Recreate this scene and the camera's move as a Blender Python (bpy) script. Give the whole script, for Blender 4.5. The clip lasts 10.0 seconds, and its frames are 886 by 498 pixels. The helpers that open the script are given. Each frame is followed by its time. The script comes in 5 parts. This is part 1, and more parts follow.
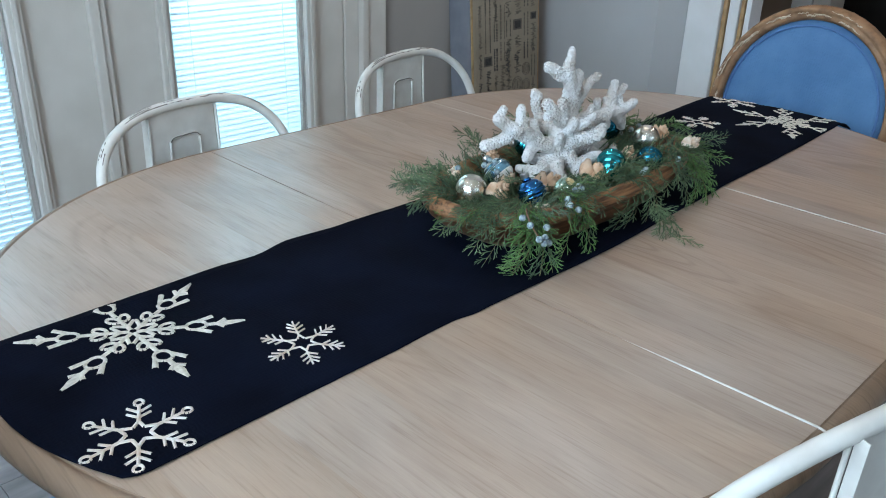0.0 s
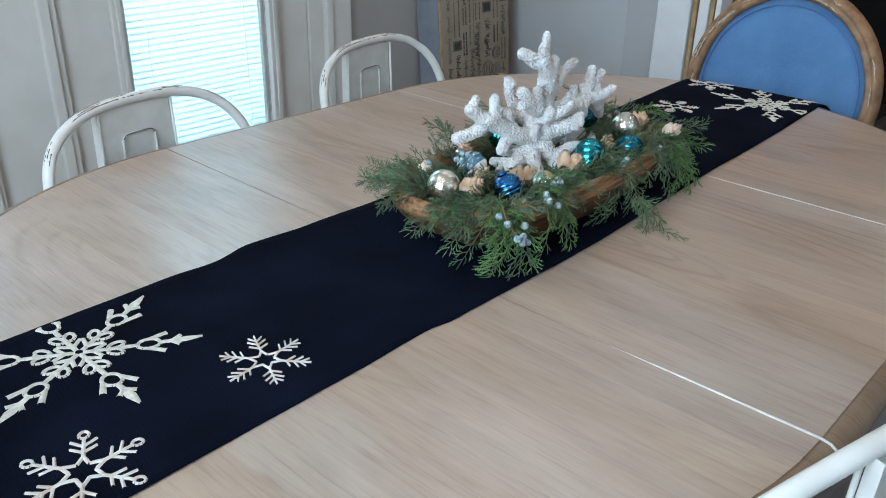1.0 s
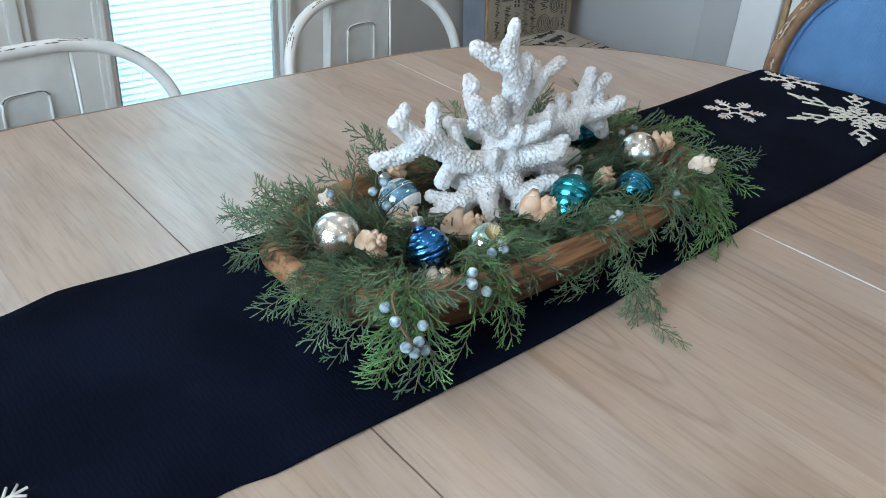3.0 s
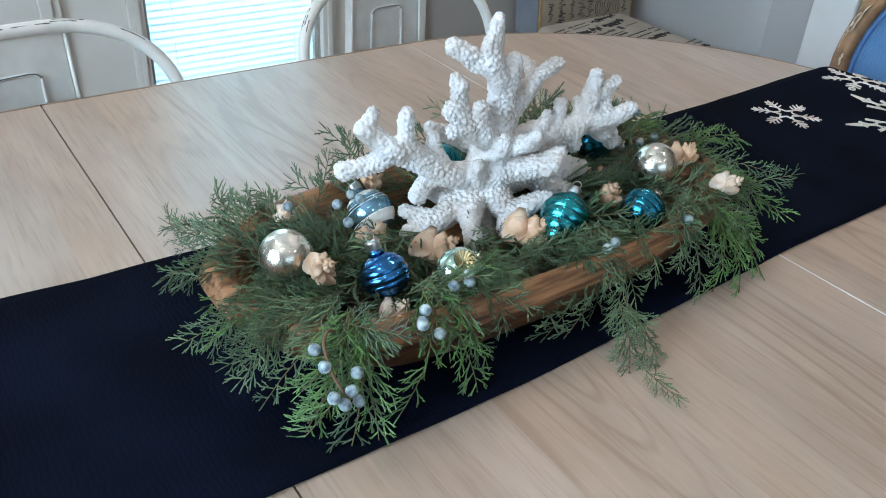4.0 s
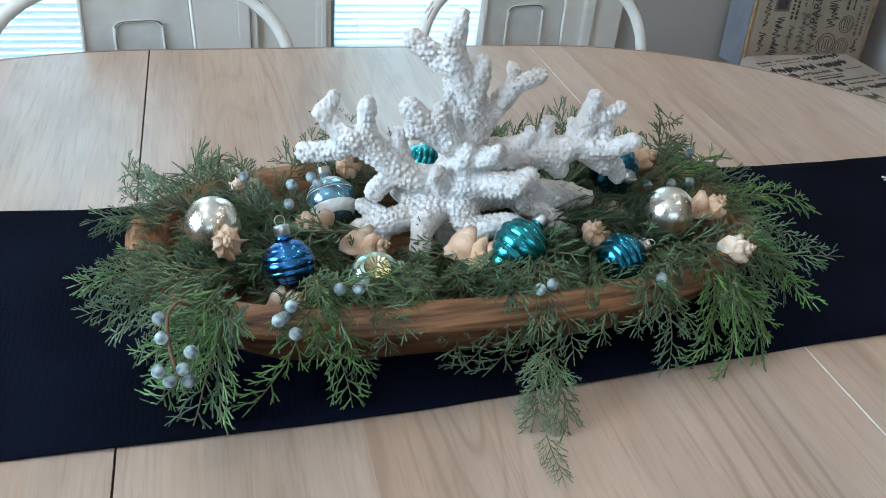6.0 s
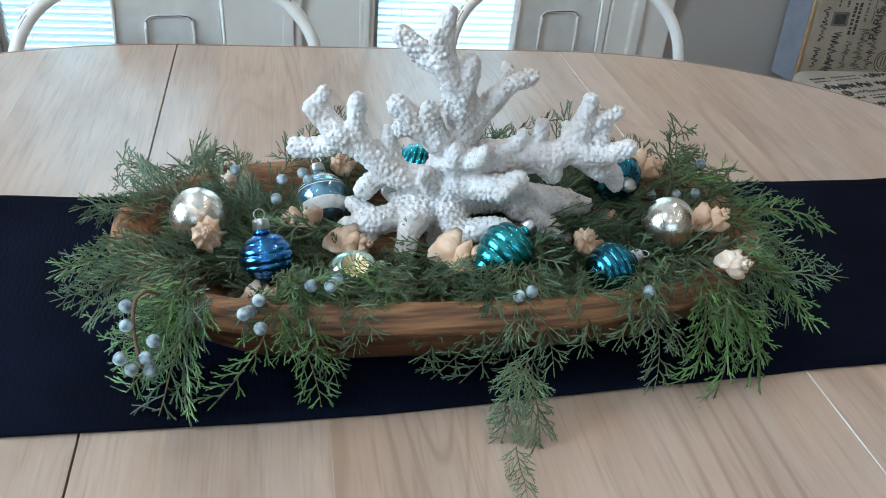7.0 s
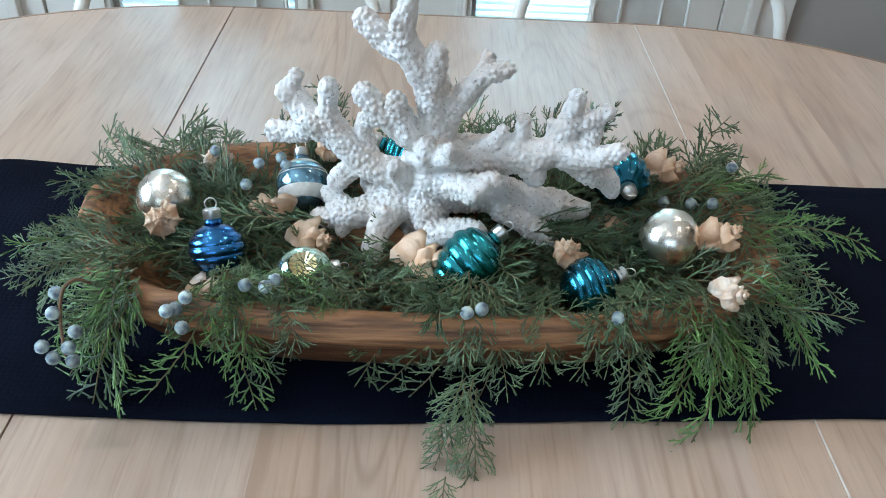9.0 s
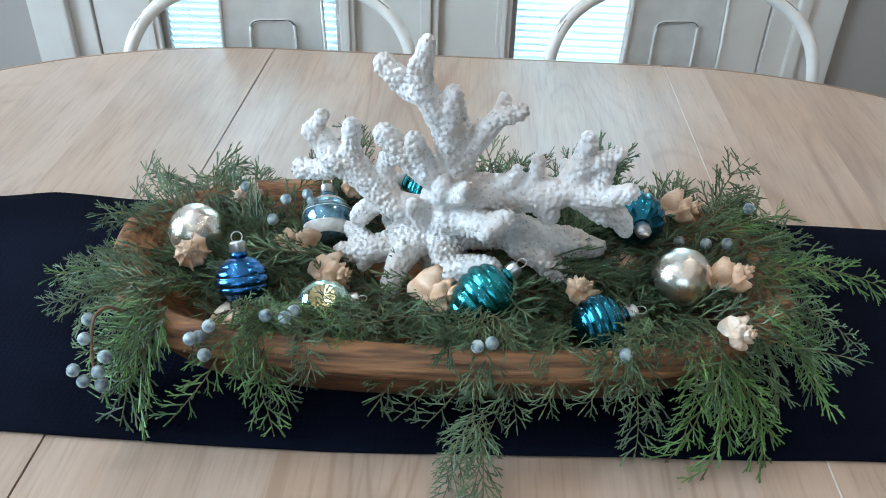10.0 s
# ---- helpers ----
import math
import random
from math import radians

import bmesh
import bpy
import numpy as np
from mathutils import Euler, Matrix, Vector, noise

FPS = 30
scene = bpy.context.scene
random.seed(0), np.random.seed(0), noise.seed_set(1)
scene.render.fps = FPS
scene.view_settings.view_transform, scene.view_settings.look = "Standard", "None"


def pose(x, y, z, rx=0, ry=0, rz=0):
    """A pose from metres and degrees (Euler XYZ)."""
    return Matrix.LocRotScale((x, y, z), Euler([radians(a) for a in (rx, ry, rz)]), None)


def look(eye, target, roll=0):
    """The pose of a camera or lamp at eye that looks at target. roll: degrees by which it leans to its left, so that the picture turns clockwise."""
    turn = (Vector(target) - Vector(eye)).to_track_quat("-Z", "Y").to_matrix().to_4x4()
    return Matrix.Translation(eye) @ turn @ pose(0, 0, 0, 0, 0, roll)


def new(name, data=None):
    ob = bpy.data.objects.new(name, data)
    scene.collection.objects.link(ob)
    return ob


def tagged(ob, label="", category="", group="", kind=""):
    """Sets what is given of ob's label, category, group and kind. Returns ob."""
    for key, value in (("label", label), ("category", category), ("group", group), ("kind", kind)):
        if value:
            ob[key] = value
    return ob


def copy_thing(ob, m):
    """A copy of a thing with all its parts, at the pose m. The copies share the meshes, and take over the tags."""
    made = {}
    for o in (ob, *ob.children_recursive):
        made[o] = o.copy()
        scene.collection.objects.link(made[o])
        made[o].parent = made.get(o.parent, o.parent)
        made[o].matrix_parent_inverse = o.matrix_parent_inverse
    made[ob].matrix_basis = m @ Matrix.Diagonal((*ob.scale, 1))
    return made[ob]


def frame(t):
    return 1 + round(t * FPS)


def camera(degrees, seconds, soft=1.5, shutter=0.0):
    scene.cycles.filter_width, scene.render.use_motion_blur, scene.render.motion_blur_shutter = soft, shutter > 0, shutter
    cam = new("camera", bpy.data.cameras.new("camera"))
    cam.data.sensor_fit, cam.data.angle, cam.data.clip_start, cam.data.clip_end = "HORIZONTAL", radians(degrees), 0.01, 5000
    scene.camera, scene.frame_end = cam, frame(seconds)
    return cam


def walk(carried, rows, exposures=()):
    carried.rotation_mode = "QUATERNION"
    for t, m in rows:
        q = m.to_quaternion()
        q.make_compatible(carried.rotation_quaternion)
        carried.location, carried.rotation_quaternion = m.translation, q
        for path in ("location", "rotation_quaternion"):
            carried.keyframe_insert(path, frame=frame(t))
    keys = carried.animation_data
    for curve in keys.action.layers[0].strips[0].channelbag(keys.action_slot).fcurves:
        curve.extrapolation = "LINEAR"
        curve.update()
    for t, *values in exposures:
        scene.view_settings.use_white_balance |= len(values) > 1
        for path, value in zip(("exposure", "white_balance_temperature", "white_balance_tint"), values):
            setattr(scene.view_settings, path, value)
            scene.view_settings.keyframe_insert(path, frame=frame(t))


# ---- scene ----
cam = camera(55.9, 10.0, soft=1.0)
PATH = [
    (0, (-1.061, -0.763, 1.27), (0.24, 0.504, 0.431), 1.8),
    (0.5, (-1.049, -0.735, 1.262), (0.267, 0.504, 0.404), 1.3),
    (1, (-1.007, -0.712, 1.261), (0.326, 0.496, 0.389), 1.3),
    (1.5, (-0.905, -0.668, 1.260), (0.422, 0.532, 0.368), 2.5),
    (2, (-0.777, -0.618, 1.249), (0.52, 0.599, 0.334), 4.2),
    (3.3, (-0.548, -0.553, 1.234), (0.554, 0.755, 0.197), 3.6),
    (3.5, (-0.516, -0.542, 1.231), (0.563, 0.785, 0.193), 3.4),
    (4, (-0.454, -0.543, 1.228), (0.543, 0.819, 0.154), 3.6),
    (4.5, (-0.377, -0.562, 1.225), (0.485, 0.881, 0.14), 3.0),
    (5, (-0.299, -0.58, 1.223), (0.397, 0.948, 0.137), 3.5),
    (5.5, (-0.242, -0.596, 1.223), (0.331, 0.968, 0.116), 4.7),
    (7, (-0.144, -0.607, 1.213), (0.228, 1.021, 0.113), 5.6),
    (7.5, (-0.103, -0.565, 1.215), (0.164, 1.056, 0.074), 4.9),
    (8, (-0.073, -0.548, 1.213), (0.142, 1.061, 0.046), 5.5),
    (8.5, (-0.042, -0.551, 1.218), (0.103, 1.048, 0.025), 4.6),
    (9, (-0.004, -0.555, 1.223), (0.042, 1.038, 0.014), 3.1),
    (9.5, (0.01, -0.566, 1.228), (-0.013, 1.053, 0.054), 2.4),
    (10, (0.018, -0.571, 1.235), (-0.046, 1.07, 0.093), 1.7),
]
EXPOSURES = [(0.0, -0.29), (2.0, -0.05), (4.5, 0.05), (7.0, 0.14), (10.0, 0.26)]
walk(cam, [(t, look(eye, target, roll)) for t, eye, target, roll in PATH], EXPOSURES)

# ---- world and light ----
world = bpy.data.worlds.new("sky")
scene.world = world
world.use_nodes = True
wn = world.node_tree.nodes
sky = wn.new("ShaderNodeTexSky")
sky.sky_type, sky.sun_disc = "NISHITA", False
sky.sun_elevation, sky.sun_rotation = radians(24), radians(200)
wn["Background"].inputs[1].default_value = 0.12
world.node_tree.links.new(sky.outputs[0], wn["Background"].inputs[0])


def area_lamp(name, m, sx, sy, watts, color):
    d = bpy.data.lights.new(name, "AREA")
    d.shape, d.size, d.size_y, d.energy, d.color = "RECTANGLE", sx, sy, watts, color
    o = new(name, d)
    o.matrix_world = m
    return o


DAY = (0.38, 0.775, 0.98)
WARM = (1.0, 0.835, 0.745)
# daylight on the blinds of the glazed doors, from the sky outside
area_lamp("daylight_door", look((-0.75, 2.7, 2.75), (-0.62, 1.48, 0.95)), 1.0, 1.0, 55, DAY)
area_lamp("daylight_door", look((0.36, 2.6, 2.6), (0.34, 1.48, 0.95)), 1.1, 1.0, 380, DAY)
# daylight in the window of the west wall
area_lamp("daylight_window", look((-2.36, -0.35, 1.62), (0.2, -0.1, 0.9)), 1.5, 1.3, 92, (0.585, 0.785, 1.0))
# daylight in the wide window of the opposite wall
area_lamp("daylight_window", look((-0.5, -3.0, 1.6), (-0.5, 0, 1.3)), 2.2, 1.3, 12, (0.59, 0.79, 1.0))
# recessed ceiling lamps; the row away from the doors is dimmed
CANS = [(-0.95, -0.55), (0.85, -0.65), (-0.5, -1.7), (0.9, -2.0), (0.8, 0.65), (-0.9, 0.6), (2.4, -0.2)]
for cx, cy in CANS:
    d = bpy.data.lights.new("downlight", "AREA")
    d.shape, d.size, d.energy, d.color = "DISK", 0.14, 5.6 if cy > -0.3 else 2.6, WARM
    new("downlight", d).matrix_world = look((cx, cy, 2.575), (cx, cy, 0))
from mathutils import kdtree

# ---- materials ----
def material(name, base, rough=0.5, metal=0.0, dark=None, scale=20.0, detail=4.0, bump=0.0, bump_scale=None, stretch=(1, 1, 1), coat=0.0,
             spread=(0.35, 0.65), random_value=0.0, island=False):
    """A principled material: noise between dark and base, a finer noise for relief and roughness."""
    m = bpy.data.materials.new(name)
    m.use_nodes = True
    nt = m.node_tree
    n, l = nt.nodes, nt.links
    p = n["Principled BSDF"]
    p.inputs["Roughness"].default_value, p.inputs["Metallic"].default_value = rough, metal
    p.inputs["Coat Weight"].default_value = coat
    tc, mp = n.new("ShaderNodeTexCoord"), n.new("ShaderNodeMapping")
    mp.inputs["Scale"].default_value = stretch
    l.new(tc.outputs["Object"], mp.inputs[0])
    nz = n.new("ShaderNodeTexNoise")
    nz.inputs["Scale"].default_value, nz.inputs["Detail"].default_value = scale, detail
    l.new(mp.outputs[0], nz.inputs["Vector"])
    ramp = n.new("ShaderNodeValToRGB")
    e = ramp.color_ramp.elements
    e[0].position, e[1].position = spread
    e[0].color, e[1].color = (*(dark or [c * 0.8 for c in base]), 1), (*base, 1)
    l.new(nz.outputs[0], ramp.inputs[0])
    out = ramp.outputs[0]
    if random_value or island:
        hsv, mr = n.new("ShaderNodeHueSaturation"), n.new("ShaderNodeMapRange")
        src = n.new("ShaderNodeNewGeometry").outputs["Random Per Island"] if island else n.new("ShaderNodeObjectInfo").outputs["Random"]
        l.new(src, mr.inputs[0])
        mr.inputs[3].default_value, mr.inputs[4].default_value = 1 - random_value, 1 + random_value
        l.new(mr.outputs[0], hsv.inputs["Value"])
        l.new(out, hsv.inputs["Color"])
        out = hsv.outputs[0]
    l.new(out, p.inputs["Base Color"])
    if bump:
        fine, bp = n.new("ShaderNodeTexNoise"), n.new("ShaderNodeBump")
        fine.inputs["Scale"].default_value, fine.inputs["Detail"].default_value = bump_scale or scale * 4, 3
        l.new(mp.outputs[0], fine.inputs["Vector"])
        bp.inputs["Strength"].default_value, bp.inputs["Distance"].default_value = bump, 0.002
        l.new(fine.outputs[0], bp.inputs["Height"])
        l.new(bp.outputs[0], p.inputs["Normal"])
        rr = n.new("ShaderNodeMapRange")
        rr.inputs[3].default_value, rr.inputs[4].default_value = max(rough - 0.08, 0.02), min(rough + 0.08, 1)
        l.new(fine.outputs[0], rr.inputs[0])
        l.new(rr.outputs[0], p.inputs["Roughness"])
    return m


def oak(name, base, dark, board=0.115, rough=0.42):
    """Limed oak whose grain runs along y, glued up from boards side by side in x."""
    m = bpy.data.materials.new(name)
    m.use_nodes = True
    n, l = m.node_tree.nodes, m.node_tree.links
    p = n["Principled BSDF"]
    tc = n.new("ShaderNodeTexCoord")
    sep = n.new("ShaderNodeSeparateXYZ")
    l.new(tc.outputs["Object"], sep.inputs[0])

    def calc(op, a, b=None):
        k = n.new("ShaderNodeMath")
        k.operation = op
        for i, v in enumerate((a, b)):
            if v is None:
                continue
            if isinstance(v, (int, float)):
                k.inputs[i].default_value = v
            else:
                l.new(v, k.inputs[i])
        return k.outputs[0]

    ids = calc("FLOOR", calc("DIVIDE", sep.outputs[0], board))
    wn_ = n.new("ShaderNodeTexWhiteNoise")
    wn_.noise_dimensions = "1D"
    l.new(ids, wn_.inputs["W"])
    shift = calc("MULTIPLY", wn_.outputs["Value"], 9.0)
    comb = n.new("ShaderNodeCombineXYZ")
    l.new(sep.outputs[0], comb.inputs[0])
    l.new(calc("ADD", sep.outputs[1], shift), comb.inputs[1])
    l.new(shift, comb.inputs[2])

    def grain(sx, sy, detail, dist=0.0):
        mp = n.new("ShaderNodeMapping")
        mp.inputs["Scale"].default_value = (sx, sy, 1)
        l.new(comb.outputs[0], mp.inputs[0])
        k = n.new("ShaderNodeTexNoise")
        k.inputs["Scale"].default_value, k.inputs["Detail"].default_value, k.inputs["Distortion"].default_value = 1, detail, dist
        l.new(mp.outputs[0], k.inputs["Vector"])
        return k.outputs[0]

    broad = grain(10, 3.2, 4, 0.6)
    streak = grain(80, 6.0, 5, 0.6)
    pores = grain(520, 22, 2)
    # cathedral figure: soft rings of a slow noise, broken up by the pores
    rings = calc("SINE", calc("MULTIPLY", grain(5, 0.9, 1, 0.5), 120.0))
    rings = calc("POWER", calc("MAXIMUM", rings, 0.0), 3.0)
    figure = calc("MAXIMUM", calc("SUBTRACT", grain(3.5, 1.2, 1), 0.46), 0.0)
    dashes = calc("MAXIMUM", calc("SUBTRACT", grain(330, 15, 2), 0.53), 0.0)
    dark_bits = calc("ADD", calc("MULTIPLY", calc("MULTIPLY", rings, figure), 0.85), calc("MULTIPLY", dashes, 0.72))
    tone = calc("ADD", calc("MULTIPLY", broad, 0.66), calc("MULTIPLY", streak, 0.20))
    tone = calc("ADD", tone, calc("MULTIPLY", pores, 0.14))
    tone = calc("SUBTRACT", tone, dark_bits)
    tone = calc("ADD", tone, calc("MULTIPLY", calc("SUBTRACT", wn_.outputs["Value"], 0.5), 0.07))
    ramp = n.new("ShaderNodeValToRGB")
    e = ramp.color_ramp.elements
    e[0].position, e[1].position = 0.28, 0.66
    e[0].color, e[1].color = (*dark, 1), (*base, 1)
    l.new(tone, ramp.inputs[0])
    # slow drift between grey lime and warm oak
    drift, warm = n.new("ShaderNodeMix"), n.new("ShaderNodeMapRange")
    drift.data_type, drift.blend_type = "RGBA", "MULTIPLY"
    warm.inputs[1].default_value, warm.inputs[2].default_value = 0.35, 0.65
    l.new(grain(4.5, 2.2, 2, 0.3), warm.inputs[0])
    l.new(warm.outputs[0], drift.inputs[0])
    l.new(ramp.outputs[0], drift.inputs[6])
    drift.inputs[7].default_value = (1.0, 0.91, 0.82, 1)
    l.new(drift.outputs[2], p.inputs["Base Color"])
    rr = n.new("ShaderNodeMapRange")
    rr.inputs[3].default_value, rr.inputs[4].default_value = rough + 0.1, rough - 0.06
    l.new(streak, rr.inputs[0])
    l.new(rr.outputs[0], p.inputs["Roughness"])
    bp = n.new("ShaderNodeBump")
    p.inputs["Specular IOR Level"].default_value = 0.6
    bp.inputs["Strength"].default_value, bp.inputs["Distance"].default_value = 0.12, 0.001
    l.new(calc("ADD", pores, streak), bp.inputs["Height"])
    l.new(bp.outputs[0], p.inputs["Normal"])
    return m


def glassy(name, color=(1, 1, 1), rough=0.02):
    m = bpy.data.materials.new(name)
    m.use_nodes = True
    p = m.node_tree.nodes["Principled BSDF"]
    p.inputs["Base Color"].default_value = (*color, 1)
    p.inputs["Transmission Weight"].default_value, p.inputs["Roughness"].default_value, p.inputs["IOR"].default_value = 1, rough, 1.45
    return m


def woven(name, base, dark, pitch=900.0, rough=0.95, bump=0.5, sheen=0.0):
    """Cloth: two crossed thread waves under a slow tone."""
    m = material(name, base, rough, dark=dark, scale=9, detail=6)
    n, l = m.node_tree.nodes, m.node_tree.links
    p = n["Principled BSDF"]
    tc = [k for k in n if k.type == "TEX_COORD"][0]
    add = n.new("ShaderNodeMath")
    for i, axis in enumerate("XY"):
        w = n.new("ShaderNodeTexWave")
        w.bands_direction = axis
        w.inputs["Scale"].default_value, w.inputs["Distortion"].default_value = pitch / 20, 6.0
        w.inputs["Detail Scale"].default_value = 1.5
        l.new(tc.outputs["Object"], w.inputs[0])
        l.new(w.outputs[1], add.inputs[i])
    bp = n.new("ShaderNodeBump")
    bp.inputs["Strength"].default_value, bp.inputs["Distance"].default_value = bump, 0.0015
    l.new(add.outputs[0], bp.inputs["Height"])
    l.new(bp.outputs[0], p.inputs["Normal"])
    p.inputs["Sheen Weight"].default_value = sheen
    p.inputs["Specular IOR Level"].default_value = 0.06
    return m


def see_through_cloth(name, color, share):
    """Thin slats that let part of the light through."""
    m = bpy.data.materials.new(name)
    m.use_nodes = True
    n, l = m.node_tree.nodes, m.node_tree.links
    a, b, mix = n.new("ShaderNodeBsdfDiffuse"), n.new("ShaderNodeBsdfTranslucent"), n.new("ShaderNodeMixShader")
    a.inputs[0].default_value = b.inputs[0].default_value = (*color, 1)
    mix.inputs[0].default_value = share
    l.new(a.outputs[0], mix.inputs[1])
    l.new(b.outputs[0], mix.inputs[2])
    l.new(mix.outputs[0], n["Material Output"].inputs[0])
    return m


def glowing(name, color, strength):
    m = bpy.data.materials.new(name)
    m.use_nodes = True
    p = m.node_tree.nodes["Principled BSDF"]
    p.inputs["Base Color"].default_value = (0, 0, 0, 1)
    p.inputs["Emission Color"].default_value, p.inputs["Emission Strength"].default_value = (*color, 1), strength
    return m


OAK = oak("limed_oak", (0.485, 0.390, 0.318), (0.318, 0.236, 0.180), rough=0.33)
# same oak for rim and underframe, with their shade put into a darker colour
OAK_SHADED = oak("limed_oak_shaded", (0.30, 0.205, 0.135), (0.15, 0.098, 0.062), 0.5)
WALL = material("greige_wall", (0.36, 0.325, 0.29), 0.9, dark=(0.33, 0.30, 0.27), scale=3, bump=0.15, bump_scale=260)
# greige of the short east wall, lightened in colour for the daylight on it
LIT_WALL = material("lit_greige_wall", (0.50, 0.50, 0.49), 0.9, dark=(0.47, 0.47, 0.46), scale=3, bump=0.15, bump_scale=260)
TAN_WALL = material("tan_wall", (0.27, 0.21, 0.155), 0.9, scale=2, bump=0.1, bump_scale=200)
CEILING = material("white_ceiling", (0.78, 0.77, 0.74), 0.95, scale=4, bump=0.2, bump_scale=150)
PAINT = material("white_woodwork", (0.64, 0.60, 0.535), 0.45, dark=(0.57, 0.53, 0.465), scale=6, bump=0.06, bump_scale=120)
BRIGHT_PAINT = material("bright_white_trim", (0.80, 0.79, 0.77), 0.5, dark=(0.74, 0.73, 0.70), scale=7, bump=0.08, bump_scale=120)
GILT = material("worn_gilt_edge", (0.50, 0.32, 0.15), 0.5, dark=(0.30, 0.18, 0.08), scale=30, bump=0.3)
TILE = material("grey_wood_tile", (0.27, 0.26, 0.26), 0.5, dark=(0.17, 0.165, 0.17), scale=3, stretch=(1, 9, 1), detail=7, bump=0.1, bump_scale=30, random_value=0.18)
GROUT = material("dark_grout", (0.07, 0.065, 0.06), 0.95, scale=40, bump=0.3)
NAVY = woven("navy_cloth", (0.0034, 0.0056, 0.0140), (0.0015, 0.0025, 0.0066), 1300, 0.95, 0.12)
THREAD = material("cream_embroidery", (0.80, 0.76, 0.66), 0.75, dark=(0.62, 0.57, 0.47), scale=160, bump=0.9, bump_scale=900)
SILK = material("white_silk_embroidery", (0.84, 0.80, 0.74), 0.4, dark=(0.66, 0.52, 0.40), scale=60, bump=0.8, bump_scale=900)
CHAIR_WHITE = material("chipped_white_enamel", (0.70, 0.68, 0.62), 0.38, dark=(0.62, 0.59, 0.53), scale=25, bump=0.05, bump_scale=60)
CHIP = material("bare_brown_metal", (0.09, 0.06, 0.045), 0.6, dark=(0.045, 0.03, 0.022), scale=80, bump=0.2)
BLUE = woven("blue_linen", (0.118, 0.24, 0.42), (0.092, 0.195, 0.355), 1000, 0.85, 0.4)
BLUE_PIPE = woven("blue_piping", (0.11, 0.22, 0.43), (0.09, 0.18, 0.36), 1500, 0.85, 0.4)
LIMED = material("limed_brown_wood", (0.36, 0.195, 0.098), 0.6, dark=(0.13, 0.065, 0.030), scale=28, detail=7, bump=0.5, bump_scale=90, spread=(0.3, 0.6))
LIME_PATCH = material("lime_wash_patch", (0.66, 0.55, 0.42), 0.8, dark=(0.44, 0.31, 0.2), scale=110, detail=6, bump=0.7, bump_scale=240)
SCRIPT_CLOTH = woven("beige_linen", (0.36, 0.30, 0.225), (0.29, 0.24, 0.175), 900, 0.9, 0.4)
SEAT_CLOTH = woven("pale_beige_linen", (0.50, 0.455, 0.385), (0.42, 0.375, 0.31), 900, 0.9, 0.4)
GREY_SIDE = woven("grey_side_cloth", (0.25, 0.26, 0.29), (0.2, 0.21, 0.24), 900, 0.9, 0.4)
INK = material("faded_black_print", (0.06, 0.055, 0.05), 0.9, dark=(0.035, 0.03, 0.028), scale=120)
INK_PALE = material("pale_grey_print", (0.15, 0.13, 0.10), 0.9, dark=(0.10, 0.085, 0.07), scale=120)
BOWL_WOOD = material("hewn_brown_wood", (0.17, 0.072, 0.030), 0.5, dark=(0.04, 0.016, 0.008), scale=16, stretch=(0.9, 5, 8), detail=8, bump=0.5, bump_scale=26, spread=(0.3, 0.62))
BOWL_RIM = material("pale_hewn_rim", (0.33, 0.158, 0.068), 0.5, dark=(0.055, 0.022, 0.009), scale=13, stretch=(1, 10, 16), detail=8, bump=0.8, bump_scale=30, spread=(0.32, 0.6))
CORAL = material("white_resin_coral", (0.70, 0.68, 0.655), 0.6, dark=(0.52, 0.47, 0.42), scale=45, detail=5, bump=0.35, bump_scale=700)
cn, cl = CORAL.node_tree.nodes, CORAL.node_tree.links
pit = cn.new("ShaderNodeTexVoronoi")
pit.inputs["Scale"].default_value = 250
pit_mask, pit_mix = cn.new("ShaderNodeMath"), cn.new("ShaderNodeMix")
pit_mask.operation, pit_mask.inputs[1].default_value = "LESS_THAN", 0.17
pit_mix.data_type = "RGBA"
cl.new([k for k in cn if k.type == "TEX_COORD"][0].outputs["Object"], pit.inputs["Vector"])
cl.new(pit.outputs["Distance"], pit_mask.inputs[0])
cl.new(pit_mask.outputs[0], pit_mix.inputs[0])
cl.new([k for k in cn if k.type == "VALTORGB"][0].outputs[0], pit_mix.inputs[6])
pit_mix.inputs[7].default_value = (0.36, 0.33, 0.30, 1)
cl.new(pit_mix.outputs[2], cn["Principled BSDF"].inputs["Base Color"])
LEAF = [material("juniper_green", c, 0.55, dark=d, scale=40, random_value=0.42, island=True) for c, d in
        (((0.088, 0.145, 0.068), (0.032, 0.060, 0.030)), ((0.148, 0.218, 0.104), (0.052, 0.090, 0.046)), ((0.140, 0.265, 0.075), (0.060, 0.135, 0.038)))]
TWIG = material("brown_twig", (0.20, 0.11, 0.06), 0.8, dark=(0.09, 0.05, 0.03), scale=90, bump=0.5)
STEM = material("green_brown_stem", (0.13, 0.125, 0.05), 0.75, dark=(0.09, 0.06, 0.03), scale=90, bump=0.4)
BERRY = material("bloomed_blue_berry", (0.40, 0.49, 0.47), 0.7, dark=(0.10, 0.14, 0.19), scale=150, detail=4, random_value=0.3)
SILVER = material("aged_silver_glass", (0.90, 0.86, 0.78), 0.27, 1.0, dark=(0.74, 0.66, 0.54), scale=60, detail=6, bump=0.008, bump_scale=60)
COBALT = material("cobalt_mirror_glass", (0.040, 0.21, 0.47), 0.2, 1.0, dark=(0.02, 0.13, 0.36), scale=70, bump=0.03, bump_scale=200, coat=0.4)
TEAL = material("teal_mirror_glass", (0.03, 0.38, 0.40), 0.22, 1.0, dark=(0.02, 0.26, 0.31), scale=70, bump=0.03, bump_scale=200, coat=0.4)
